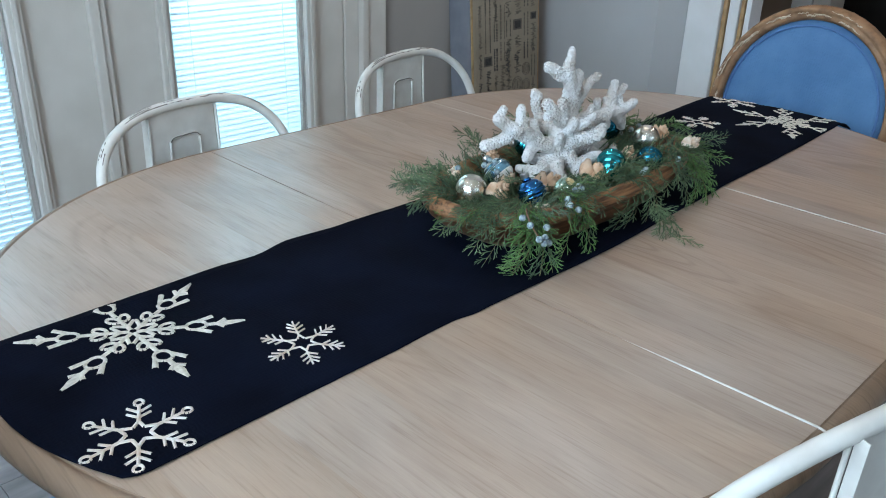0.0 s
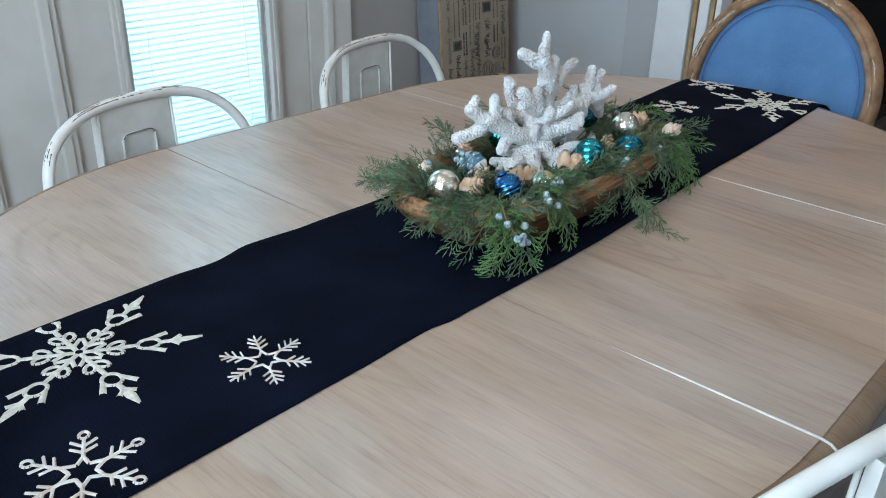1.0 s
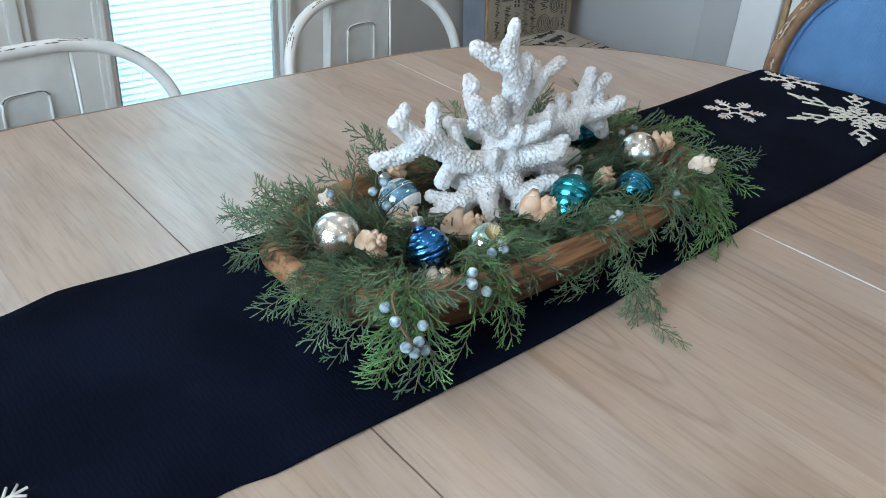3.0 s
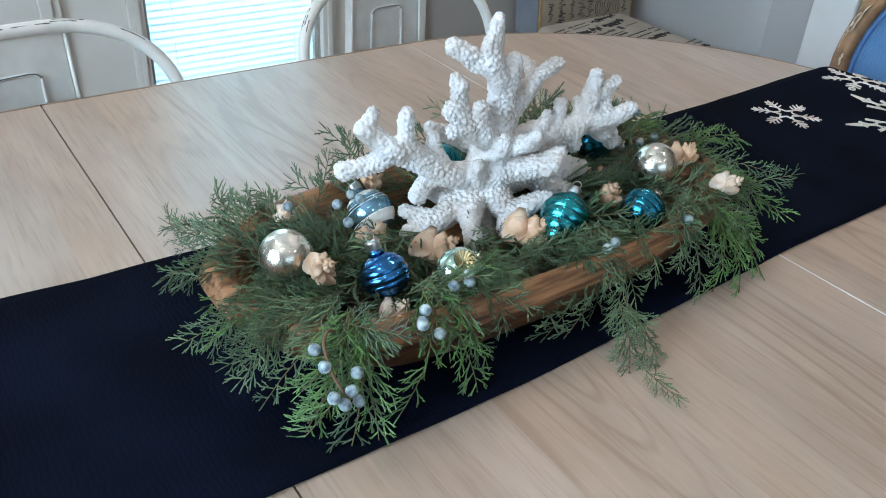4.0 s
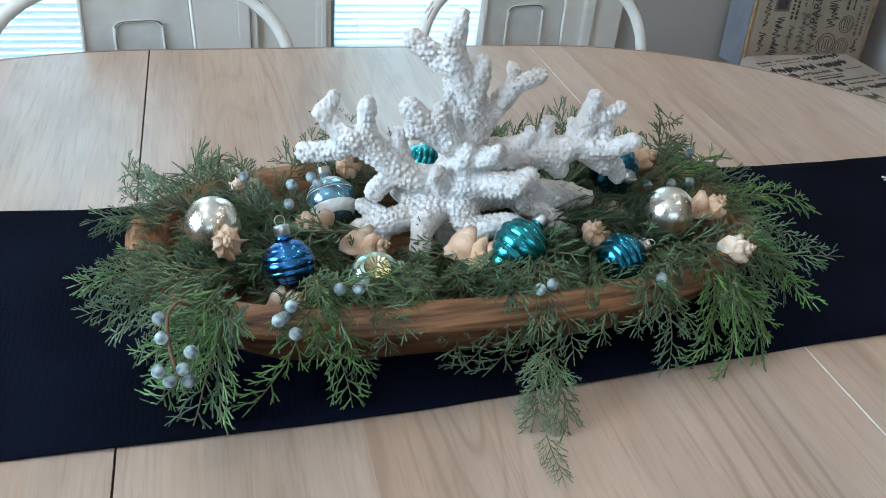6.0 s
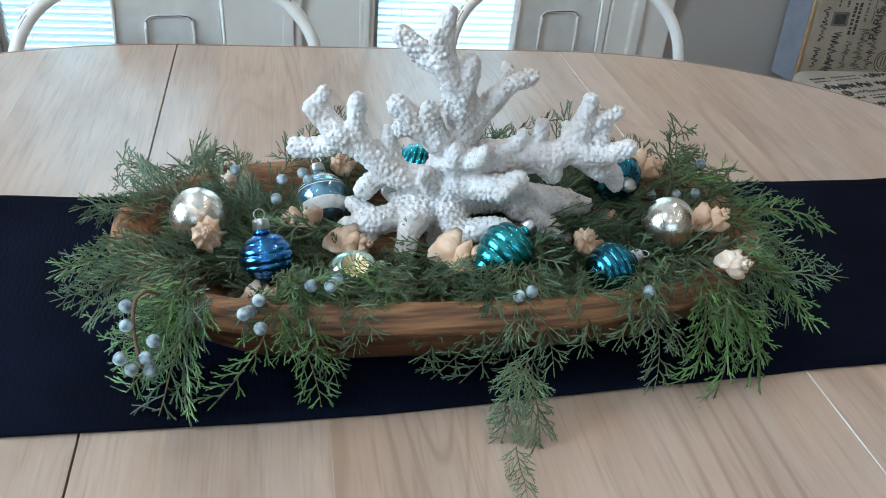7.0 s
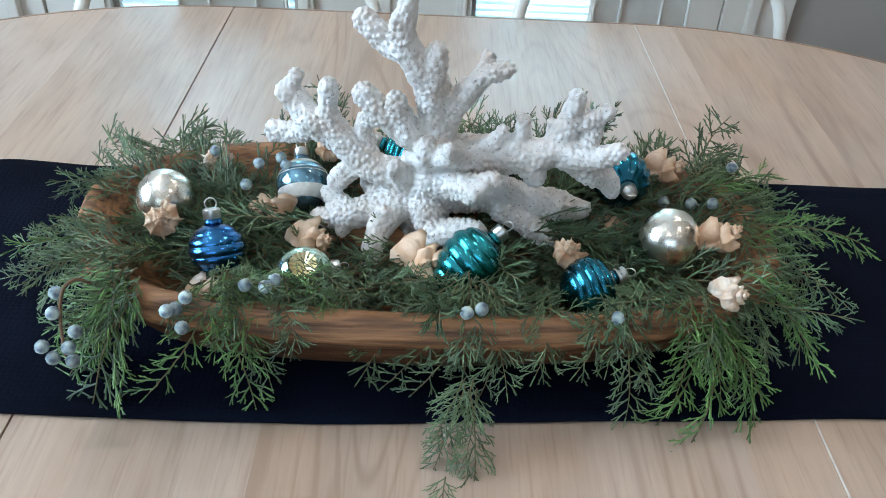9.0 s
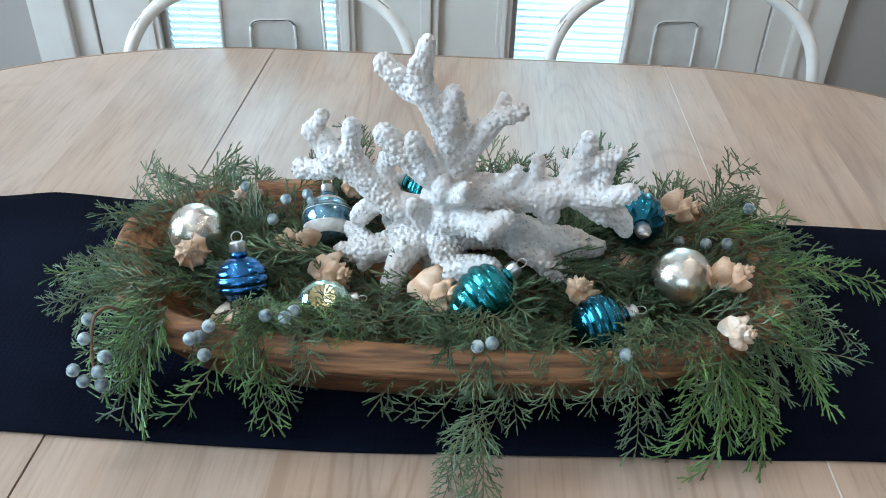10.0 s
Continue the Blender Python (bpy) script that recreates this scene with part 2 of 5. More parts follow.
DEEP_TEAL = material("deep_teal_mirror_glass", (0.015, 0.21, 0.29), 0.2, 1.0, dark=(0.01, 0.13, 0.2), scale=70, bump=0.03, bump_scale=200, coat=0.4)
ICE = material("pale_blue_glass", (0.24, 0.44, 0.55), 0.18, 0.8, dark=(0.17, 0.33, 0.43), scale=80, bump=0.05)
FROST = material("frosted_white_band", (0.78, 0.77, 0.72), 0.6, dark=(0.6, 0.6, 0.55), scale=140, bump=0.8, bump_scale=500)
MINT = material("mint_silvered_glass", (0.66, 0.80, 0.66), 0.1, 0.9, dark=(0.46, 0.66, 0.52), scale=60, coat=0.5)
GOLD = material("gold_foil_dimple", (0.94, 0.82, 0.52), 0.38, 1.0, dark=(0.80, 0.64, 0.34), scale=90)
CAP = material("tin_cap", (0.72, 0.71, 0.68), 0.3, 1.0, dark=(0.45, 0.43, 0.40), scale=120)
SHELL = material("cream_shell", (0.72, 0.54, 0.39), 0.5, dark=(0.50, 0.28, 0.15), scale=55, detail=5, bump=0.4, bump_scale=260, random_value=0.14)
SHELL_PALE = material("pale_shell", (0.78, 0.69, 0.58), 0.5, dark=(0.60, 0.40, 0.26), scale=60, detail=5, bump=0.4, bump_scale=260)
SLAT = see_through_cloth("blind_slat_white", (0.84, 0.88, 0.90), 0.55)
CORD = material("blind_cord", (0.8, 0.82, 0.82), 0.8)
PANE = glassy("door_glass")
GASKET = material("white_leaf_gasket", (0.66, 0.63, 0.57), 0.5, scale=60)
OUTSIDE = glowing("bright_outdoors", (0.50, 0.74, 0.96), 1.05)
LENS = glowing("lamp_lens", (1.0, 0.80, 0.58), 9.0)
DARK = material("dark_room", (0.02, 0.018, 0.016), 0.9)


# ---- mesh helpers ----
def smooth(bm):
    for f in bm.faces:
        f.smooth = True
    return bm


def mesh_of(name, bm, mat):
    me = bpy.data.meshes.new(name)
    bm.to_mesh(me)
    bm.free()
    for k in (mat if isinstance(mat, (list, tuple)) else [mat]):
        me.materials.append(k)
    return me


def part(name, bm, mat, parent, label="", m=None):
    """One mesh under a thing or a part."""
    ob = new(name, bm if isinstance(bm, bpy.types.Mesh) else mesh_of(name, bm, mat))
    ob.parent = parent
    if m is not None:
        ob.matrix_basis = m
    if label:
        ob["label"] = label
    return ob


def thing(name, m, label, category, group="", kind=""):
    ob = new(name)
    ob.empty_display_size = 0.05
    ob.matrix_basis = m
    return tagged(ob, label, category, group, kind)


def solid(name, bm, mat, label, category, kind="", m=None, group=""):
    ob = new(name, mesh_of(name, bm, mat))
    if m is not None:
        ob.matrix_basis = m
    return tagged(ob, label, category, group, kind)


def box(x0, x1, y0, y1, z0, z1, bevel=0.0, bm=None, seg=2):
    b = bmesh.new()
    bmesh.ops.create_cube(b, size=1, matrix=Matrix.LocRotScale(((x0 + x1) / 2, (y0 + y1) / 2, (z0 + z1) / 2), None, (x1 - x0, y1 - y0, z1 - z0)))
    if bevel:
        bmesh.ops.bevel(b, geom=b.edges[:], offset=bevel, segments=seg, affect="EDGES", profile=0.6)
    if bm is None:
        return b
    me = bpy.data.meshes.new("tmp")
    b.to_mesh(me)
    b.free()
    bm.from_mesh(me)
    bpy.data.meshes.remove(me)
    return bm


def tube(bm, pts, radii, seg=8, closed=False, cap=True):
    """A round bar along a line of points."""
    pts = [Vector(p) for p in pts]
    n = len(pts)
    if isinstance(radii, (int, float)):
        radii = [radii] * n
    rings, up = [], None
    for i, p in enumerate(pts):
        a, b = (pts[i - 1], pts[(i + 1) % n]) if closed else (pts[max(i - 1, 0)], pts[min(i + 1, n - 1)])
        d = (b - a).normalized()
        if up is None:
            up = d.orthogonal().normalized()
        up = (up - d * up.dot(d)).normalized()
        side = d.cross(up)
        rings.append([bm.verts.new(p + (up * math.cos(2 * math.pi * k / seg) + side * math.sin(2 * math.pi * k / seg)) * radii[i]) for k in range(seg)])
    for i in range(n if closed else n - 1):
        r, s = rings[i], rings[(i + 1) % n]
        for k in range(seg):
            bm.faces.new((r[k], r[(k + 1) % seg], s[(k + 1) % seg], s[k]))
    if cap and not closed:
        bm.faces.new(rings[0][::-1])
        bm.faces.new(rings[-1])
    return bm


def bend(pts, per=6):
    """A smooth line through points (Catmull-Rom)."""
    pts = [Vector(p) for p in pts]
    out = []
    for i in range(len(pts) - 1):
        p0, p1, p2, p3 = pts[max(i - 1, 0)], pts[i], pts[i + 1], pts[min(i + 2, len(pts) - 1)]
        for k in range(per):
            t = k / per
            out.append(0.5 * ((2 * p1) + (p2 - p0) * t + (2 * p0 - 5 * p1 + 4 * p2 - p3) * t * t + (3 * p1 - p0 - 3 * p2 + p3) * t ** 3))
    return out + [pts[-1]]


def lathe(profile, seg=32, wobble=None):
    """A turned form: profile of (radius, z); wobble(angle, z) scales the radius."""
    bm = bmesh.new()
    rings = []
    for r, z in profile:
        ring = []
        for k in range(seg):
            a = 2 * math.pi * k / seg
            q = max(r, 1e-5) * (wobble(a, z) if wobble else 1)
            ring.append(bm.verts.new((q * math.cos(a), q * math.sin(a), z)))
        rings.append(ring)
    for r, s in zip(rings, rings[1:]):
        for k in range(seg):
            bm.faces.new((r[k], r[(k + 1) % seg], s[(k + 1) % seg], s[k]))
    bm.faces.new(rings[0][::-1])
    bm.faces.new(rings[-1])
    return smooth(bm)


def prism(outline, z0, z1):
    """A flat plate from an outline in x and y."""
    bm = bmesh.new()
    a = [bm.verts.new((x, y, z0)) for x, y in outline]
    b = [bm.verts.new((x, y, z1)) for x, y in outline]
    n = len(a)
    bm.faces.new(a[::-1])
    bm.faces.new(b)
    for k in range(n):
        bm.faces.new((a[k], a[(k + 1) % n], b[(k + 1) % n], b[k]))
    return bm


# ---- the room ----
FLOOR_Z = 0.0
floor = solid("floor", box(-2.4, 4.2, -3.3, 1.62, -0.05, -0.004), GROUT, "grey wood-look tile floor with dark joints", "floor", "structure")
DOOR_Y = 1.45

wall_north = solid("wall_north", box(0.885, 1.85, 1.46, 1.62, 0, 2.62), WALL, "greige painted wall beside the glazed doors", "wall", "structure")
wall_north_left = solid("wall_northwest", box(-2.4, -1.125, 1.46, 1.62, 0, 2.62), WALL, "greige painted wall left of the doors", "wall", "structure")
lintel = solid("wall_above_doors", box(-1.125, 0.885, 1.46, 1.62, 2.14, 2.62), WALL, "greige painted wall over the doors", "wall", "structure")
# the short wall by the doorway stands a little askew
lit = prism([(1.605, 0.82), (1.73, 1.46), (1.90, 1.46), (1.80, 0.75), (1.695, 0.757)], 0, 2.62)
solid("wall_east", lit, LIT_WALL, "greige wall between corner and doorway, coloured pale as lit by the doors", "wall", "structure")
solid("wall_southeast", box(1.70, 1.85, -3.3, -1.1, 0, 2.62), WALL, "greige wall beyond the doorway", "wall", "structure")
solid("wall_over_doorway", box(1.70, 1.85, -1.1, 0.757, 2.15, 2.62), WALL, "greige wall above the doorway", "wall", "structure")
west = box(-2.55, -2.4, -3.3, -1.15, 0, 2.62)
box(-2.55, -2.4, 0.45, 1.62, 0, 2.62, bm=west)
box(-2.55, -2.4, -1.15, 0.45, 0, 0.92, bm=west)
box(-2.55, -2.4, -1.15, 0.45, 2.3, 2.62, bm=west)
solid("wall_west", west, WALL, "greige side wall with a window opening", "wall", "structure")
ww = thing("window_2", pose(-2.475, 0, 0), "white-framed window in the side wall", "window", kind="structure")
for a, b, c, e in ((-1.15, -1.09, 0.92, 2.3), (0.39, 0.45, 0.92, 2.3), (-0.38, -0.32, 0.981, 2.239)):
    part("window_frame", box(-0.03, 0.03, a, b, c, e, 0.004), BRIGHT_PAINT, ww)
part("window_frame", box(-0.03, 0.03, -1.089, 0.389, 0.92, 0.98, 0.004), BRIGHT_PAINT, ww)
part("window_frame", box(-0.03, 0.03, -1.089, 0.389, 2.24, 2.3, 0.004), BRIGHT_PAINT, ww)
south = box(-2.55, -1.7, -3.45, -3.3, 0, 2.62)
box(0.7, 4.2, -3.45, -3.3, 0, 2.62, bm=south)
box(-1.7, 0.7, -3.45, -3.3, 0, 0.9, bm=south)
box(-1.7, 0.7, -3.45, -3.3, 2.3, 2.62, bm=south)
solid("wall_south", south, WALL, "greige wall with a wide window opening", "wall", "structure")
solid("ceiling", box(-2.55, 4.2, -3.45, 1.62, 2.62, 2.7), CEILING, "flat white ceiling", "ceiling", "structure")
# the hall behind the doorway
hall = box(2.85, 3.0, 0.78, 1.62, 0, 2.62)
box(2.85, 3.0, -0.1, 0.78, 2.1, 2.62, bm=hall)
box(2.85, 3.0, -3.3, -0.1, 0, 2.62, bm=hall)
solid("wall_hall", hall, TAN_WALL, "tan wall of the hall", "wall", "structure")
solid("wall_hall_north", box(1.90, 2.85, 1.46, 1.62, 0, 2.62), TAN_WALL, "tan end wall of the hall", "wall", "structure")
solid("wall_dark_room", box(4.05, 4.2, -3.3, 1.62, 0, 2.62), DARK, "dark wall of the room beyond", "wall", "structure")
solid("wall_dark_room_north", box(3.0, 4.05, 1.5, 1.62, 0, 2.62), DARK, "dark side wall of the room beyond", "wall", "structure")
hc = thing("door_casing", pose(2.85, 0.74, 0), "white casing round the hall door", "casing", kind="structure")
part("upright", box(-0.02, -0.001, 0.04, 0.13, 0, 2.12, 0.004), BRIGHT_PAINT, hc)
part("reveal", box(-0.012, 0.15, -0.04, 0.037, 0, 2.1, 0.004), PAINT, hc)
# the doorway's casing: a broad white post with gilt-edged steps
dc = thing("doorway_casing", pose(1.70, 0.66, 0), "white stepped casing with worn gilt edges at the doorway", "casing", kind="structure")
part("post", box(-0.012, 0.12, -0.03, 0.094, 0, 2.15, 0.006), BRIGHT_PAINT, dc)
part("gilt_edge", box(0.0, 0.1, -0.048, -0.033, 0, 2.15, 0.003), GILT, dc, "worn gilt edge")
part("inner_step", box(0.006, 0.1, -0.088, -0.051, 0, 2.15, 0.005), BRIGHT_PAINT, dc)
part("gilt_edge", box(0.012, 0.1, -0.104, -0.091, 0, 2.15, 0.003), GILT, dc, "worn gilt edge")
part("thin_step", box(0.016, 0.1, -0.126, -0.107, 0, 2.15, 0.004), BRIGHT_PAINT, dc)


def baseboard(x0, x1, y):
    b = box(x0, x1, y - 0.016, y - 0.001, 0.0, 0.12, 0.004)
    return solid("baseboard", b, BRIGHT_PAINT, "white painted baseboard", "baseboard", "structure")


baseboard(0.89, 1.70, 1.46)
baseboard(-2.4, -1.13, 1.46)

# glazed doors with blinds between the panes
GLASS_Z0, GLASS_Z1 = 0.26, 1.98


def glazed_door(index, x0, x1, g0, g1, tilt):
    """One leaf: stiles and rails, a raised moulding round the glass, blinds and panes."""
    d = thing("door_%d" % index, pose(0, DOOR_Y, 0), "white glazed door with a white mini blind behind glass", "door", kind="structure")
    y0, y1 = 0.012, 0.055
    part("stile", box(x0, g0, y0, y1, 0.01, 2.08, 0.003), PAINT, d)
    part("stile", box(g1, x1, y0, y1, 0.01, 2.08, 0.003), PAINT, d)
    part("rail", box(g0 + 0.001, g1 - 0.001, y0, y1, 0.01, GLASS_Z0, 0.002), PAINT, d)
    part("rail", box(g0 + 0.001, g1 - 0.001, y0, y1, GLASS_Z1, 2.08, 0.002), PAINT, d)
    for a, b in ((g0 - 0.034, g0 + 0.004), (g1 - 0.004, g1 + 0.034)):
        mould = box(a, b, -0.006, y0 - 0.001, GLASS_Z0 - 0.03, GLASS_Z1 + 0.03, 0.004)
        c = (a + b) / 2
        box(c - 0.007, c + 0.007, -0.013, -0.0065, GLASS_Z0 - 0.03, GLASS_Z1 + 0.03, 0.003, bm=mould)
        part("moulding", mould, PAINT, d)
    for a, b in ((GLASS_Z0 - 0.034, GLASS_Z0 + 0.004), (GLASS_Z1 - 0.004, GLASS_Z1 + 0.034)):
        part("moulding", box(g0 - 0.03, g1 + 0.03, -0.0055, y0 - 0.001, a, b, 0.004), PAINT, d)
    pane = part("pane", box(g0 + 0.002, g1 - 0.002, 0.018, 0.021, GLASS_Z0, GLASS_Z1), PANE, d, "clear glass pane")
    pane.visible_shadow = False
    # the grey spacer bar at each side of the sealed unit
    for a, b in ((g0 + 0.003, g0 + 0.016), (g1 - 0.016, g1 - 0.003)):
        part("spacer_bar", box(a, b, 0.0225, 0.048, GLASS_Z0, GLASS_Z1), WALL, d, "grey spacer bar")
    blind = part("blind", box(g0 + 0.018, g1 - 0.018, 0.024, 0.044, GLASS_Z1 - 0.03, GLASS_Z1 - 0.004, 0.002), SLAT, d, "white mini blind with thin slats")
    sb = bmesh.new()
    w = 0.0108
    tilt = radians(-tilt)
    half = (g1 - g0) / 2 - 0.0175
    rows = []
    for k in (-1, 0, 1):
        off, sag = k * w, -0.0012 * (1 - k * k)
        y, z = off * math.cos(tilt) + sag * math.sin(tilt), off * math.sin(tilt) - sag * math.cos(tilt)
        rows.append([sb.verts.new((-half, y, z)), sb.verts.new((half, y, z))])
    for r, s in zip(rows, rows[1:]):
        sb.faces.new((r[0], r[1], s[1], s[0]))
    slat = mesh_of("slat", smooth(sb), SLAT)
    z = GLASS_Z0 + 0.012
    while z < GLASS_Z1 - 0.035:
        part("slat", slat, None, blind, m=pose((g0 + g1) / 2, 0.034, z))
        z += 0.0176
    for f in (0.16, 0.84):
        part("cord", tube(bmesh.new(), [(g0 + (g1 - g0) * f, 0.0235, GLASS_Z0), (g0 + (g1 - g0) * f, 0.0235, GLASS_Z1)], 0.0011, 5), CORD, blind)
    return d


glazed_door(1, -0.965, -0.103, -0.80, -0.332, 50)
glazed_door(2, -0.092, 0.715, 0.088, 0.560, 80)
fr = thing("door_frame", pose(0, DOOR_Y, 0), "white frame and casing round the pair of glazed doors", "door frame", kind="structure")
part("astragal", box(-0.135, -0.107, -0.012, 0.0105, 0.01, 2.08, 0.004), PAINT, fr, "raised strip where the doors meet")
part("astragal", box(-0.1065, -0.0885, -0.004, 0.0105, 0.01, 2.08, 0.003), PAINT, fr)
part("jamb", box(0.718, 0.79, 0.004, 0.16, 0, 2.10, 0.003), PAINT, fr)
part("jamb", box(-1.04, -0.968, 0.004, 0.16, 0, 2.10, 0.003), PAINT, fr)
part("casing", box(0.793, 0.884, -0.012, 0.0095, 0, 2.18, 0.004), PAINT, fr)
part("casing_bead", box(0.772, 0.8, -0.022, 0.0035, 0, 2.16, 0.005), PAINT, fr)
part("casing", box(-1.124, -1.043, -0.012, 0.0095, 0, 2.18, 0.004), PAINT, fr)
part("casing_bead", box(-1.05, -1.022, -0.022, 0.0035, 0, 2.16, 0.005), PAINT, fr)
part("head", box(-1.04, 0.79, 0.005, 0.16, 2.101, 2.14, 0.003), PAINT, fr)
part("threshold", box(-0.967, 0.717, 0.0, 0.16, -0.003, 0.009, 0.002), PAINT, fr)
solid("backdrop", box(-2.6, 2.2, 2.9, 2.92, -0.5, 3.2), OUTSIDE, "bright overcast daylight outdoors", "backdrop", "structure")
# window in the opposite wall, behind the table
w2 = thing("window_1", pose(0, -3.375, 0), "wide white-framed window in the far wall", "window", kind="structure")
for a, b, c, e in ((-1.7, -1.64, 0.9, 2.3), (0.64, 0.7, 0.9, 2.3), (-0.53, -0.47, 0.96, 2.24)):
    part("window_frame", box(a, b, -0.03, 0.03, c, e, 0.004), BRIGHT_PAINT, w2)
part("window_frame", box(-1.639, 0.639, -0.03, 0.03, 0.9, 0.959, 0.004), BRIGHT_PAINT, w2)
part("window_frame", box(-1.639, 0.639, -0.03, 0.03, 2.241, 2.3, 0.004), BRIGHT_PAINT, w2)
solid("backdrop", box(-3.92, -3.9, -3.5, 2.5, -0.5, 3.4), OUTSIDE, "bright overcast daylight outdoors", "backdrop", "structure")
solid("backdrop", box(-3.5, 2.5, -4.6, -4.58, -0.5, 3.4), OUTSIDE, "bright overcast daylight outdoors", "backdrop", "structure")
for cx, cy in CANS:
    dl = thing("downlight", pose(cx, cy, 2.62), "round white recessed ceiling lamp, lit", "ceiling lamp", "recessed lamps")
    ring = lathe([(0.062, -0.001), (0.085, -0.001), (0.085, -0.008), (0.07, -0.012), (0.062, -0.006)], 24)
    part("trim_ring", ring, BRIGHT_PAINT, dl)

# ---- dining table ----
TOP = 0.76
TX, TY, TR, LEAF_HALF = 0.0, 0.03, 0.582, 0.29
table = thing("dining_table", pose(TX, TY, 0), "limed oak extending dining table with rounded ends and one leaf", "dining table")
# rim profile: how far out from the flat top, and the height
RIM = [(0.0, TOP), (0.0012, TOP - 0.0022), (0.0026, TOP - 0.0004), (0.010, TOP - 0.0018), (0.018, TOP - 0.007), (0.0225, TOP - 0.015),
       (0.0225, TOP - 0.022), (0.017, TOP - 0.028), (0.010, TOP - 0.030), (0.008, TOP - 0.042), (-0.02, TOP - 0.044)]


def half_outline(side, r, n=40):
    """The round end as seen from above, from its front corner round to the back one."""
    return [(side * (LEAF_HALF + 0.0009 + r * math.sin(math.pi * k / n)), -r * math.cos(math.pi * k / n)) for k in range(n + 1)]


def leaf_outline(side, r):
    return [(-LEAF_HALF + 0.0009, side * r), (LEAF_HALF - 0.0009, side * r)]


def top_and_rim(lines, close):
    """The flat top inside the first line, and a rim swept along the lines below and outside of it."""
    top, rim = bmesh.new(), bmesh.new()
    first = [top.verts.new((x, y, TOP)) for x, y in close]
    low = [top.verts.new((x, y, TOP - 0.04)) for x, y in close]
    f = top.faces.new(first)
    if f.normal.z < 0:
        f.normal_flip()
    top.faces.new(low)
    for k in range(len(first)):
        top.faces.new((first[k], first[(k + 1) % len(first)], low[(k + 1) % len(first)], low[k]))
    for line in lines:
        rows = [[rim.verts.new((x, y, z)) for x, y in line(TR + d)] for d, z in RIM]
        for r, s in zip(rows, rows[1:]):
            for k in range(len(r) - 1):
                rim.faces.new((r[k], r[k + 1], s[k + 1], s[k]))
    for b in (top, rim):
        bmesh.ops.recalc_face_normals(b, faces=b.faces[:])
    return top, smooth(rim)


for side in (-1, 1):
    t_bm, r_bm = top_and_rim([lambda r, s=side: half_outline(s, r)], half_outline(side, TR))
    end = part("table_end", t_bm, OAK, table)
    part("rim", r_bm, OAK_SHADED, end, "rounded oak edge with a fine groove")
t_bm, r_bm = top_and_rim([lambda r: leaf_outline(-1, r)], leaf_outline(-1, TR) + leaf_outline(1, TR)[::-1])
leaf = part("leaf", t_bm, OAK, table)
part("rim", r_bm, OAK_SHADED, leaf, "rounded oak edge with a fine groove")
t_bm, r_bm = top_and_rim([lambda r: leaf_outline(1, r)], leaf_outline(-1, TR) + leaf_outline(1, TR)[::-1])
t_bm.free()
part("rim", r_bm, OAK_SHADED, leaf, "rounded oak edge with a fine groove")
drop = [(-TR - 0.0215, TOP - 0.020), (-TR - 0.0195, TOP - 0.0075), (-TR - 0.010, TOP - 0.0012), (-TR, TOP + 0.0008)]
part("gasket", tube(bmesh.new(), [(-LEAF_HALF, y, z) for y, z in drop] + [(-LEAF_HALF, -0.42, TOP + 0.0003), (-LEAF_HALF, -0.35, TOP - 0.0012), (-LEAF_HALF, -0.28, TOP - 0.005)], [0.0016, 0.0016, 0.0016, 0.0015, 0.0012, 0.0009, 0.0008], 6), GASKET, leaf, "white cord in the joint")
part("gasket", tube(bmesh.new(), [(LEAF_HALF, y, z) for y, z in drop] + [(LEAF_HALF, 0, TOP - 0.0002), (LEAF_HALF, TR, TOP - 0.0002)], 0.0007, 6), GASKET, leaf, "white cord in the joint")
part("apron", box(-0.62, 0.62, -0.42, 0.42, TOP - 0.13, TOP - 0.0445, 0.006), OAK_SHADED, table)
part("pedestal", lathe([(0.16, 0.0), (0.16, 0.05), (0.10, 0.09), (0.075, 0.16), (0.11, 0.28), (0.12, 0.36), (0.085, 0.48), (0.10, 0.6), (0.14, 0.629)], 32), OAK_SHADED, table)
for a in range(4):
    ft = bmesh.new()
    tube(ft, bend([(0.10, 0, 0.16), (0.24, 0, 0.14), (0.36, 0, 0.07), (0.44, 0, 0.03)]), 0.032, 10)
    part("foot", smooth(ft), OAK_SHADED, table, m=pose(0, 0, 0, 0, 0, 45 + 90 * a))

# ---- runner ----
RUN_X0, RUN_X1 = -0.882, 0.952


def ease(x, knots):
    """A soft line through (x, value) knots."""
    for (x0, a), (x1, b) in zip(knots, knots[1:]):
        if x <= x1:
            t = min(max((x - x0) / (x1 - x0), 0), 1)
            return a + (b - a) * t * t * (3 - 2 * t)
    return knots[-1][1]


def runner_y(x):
    """Middle of the runner and its half width."""
    front = ease(x, [(-0.9, -0.160), (-0.54, -0.155), (-0.415, -0.1505), (-0.37, -0.157), (-0.15, -0.159), (0.45, -0.134), (0.96, -0.114)])
    back = ease(x, [(-0.9, 0.157), (-0.56, 0.164), (-0.49, 0.161), (-0.425, 0.1755), (-0.33, 0.169), (-0.22, 0.168), (0.0, 0.176), (0.45, 0.185), (0.96, 0.206)])
    front += 0.0012 * noise.noise((x * 14, 1.7, 0.3))
    back += 0.0012 * noise.noise((x * 14, 8.2, 0.3))
    return (front + back) / 2, (back - front) / 2


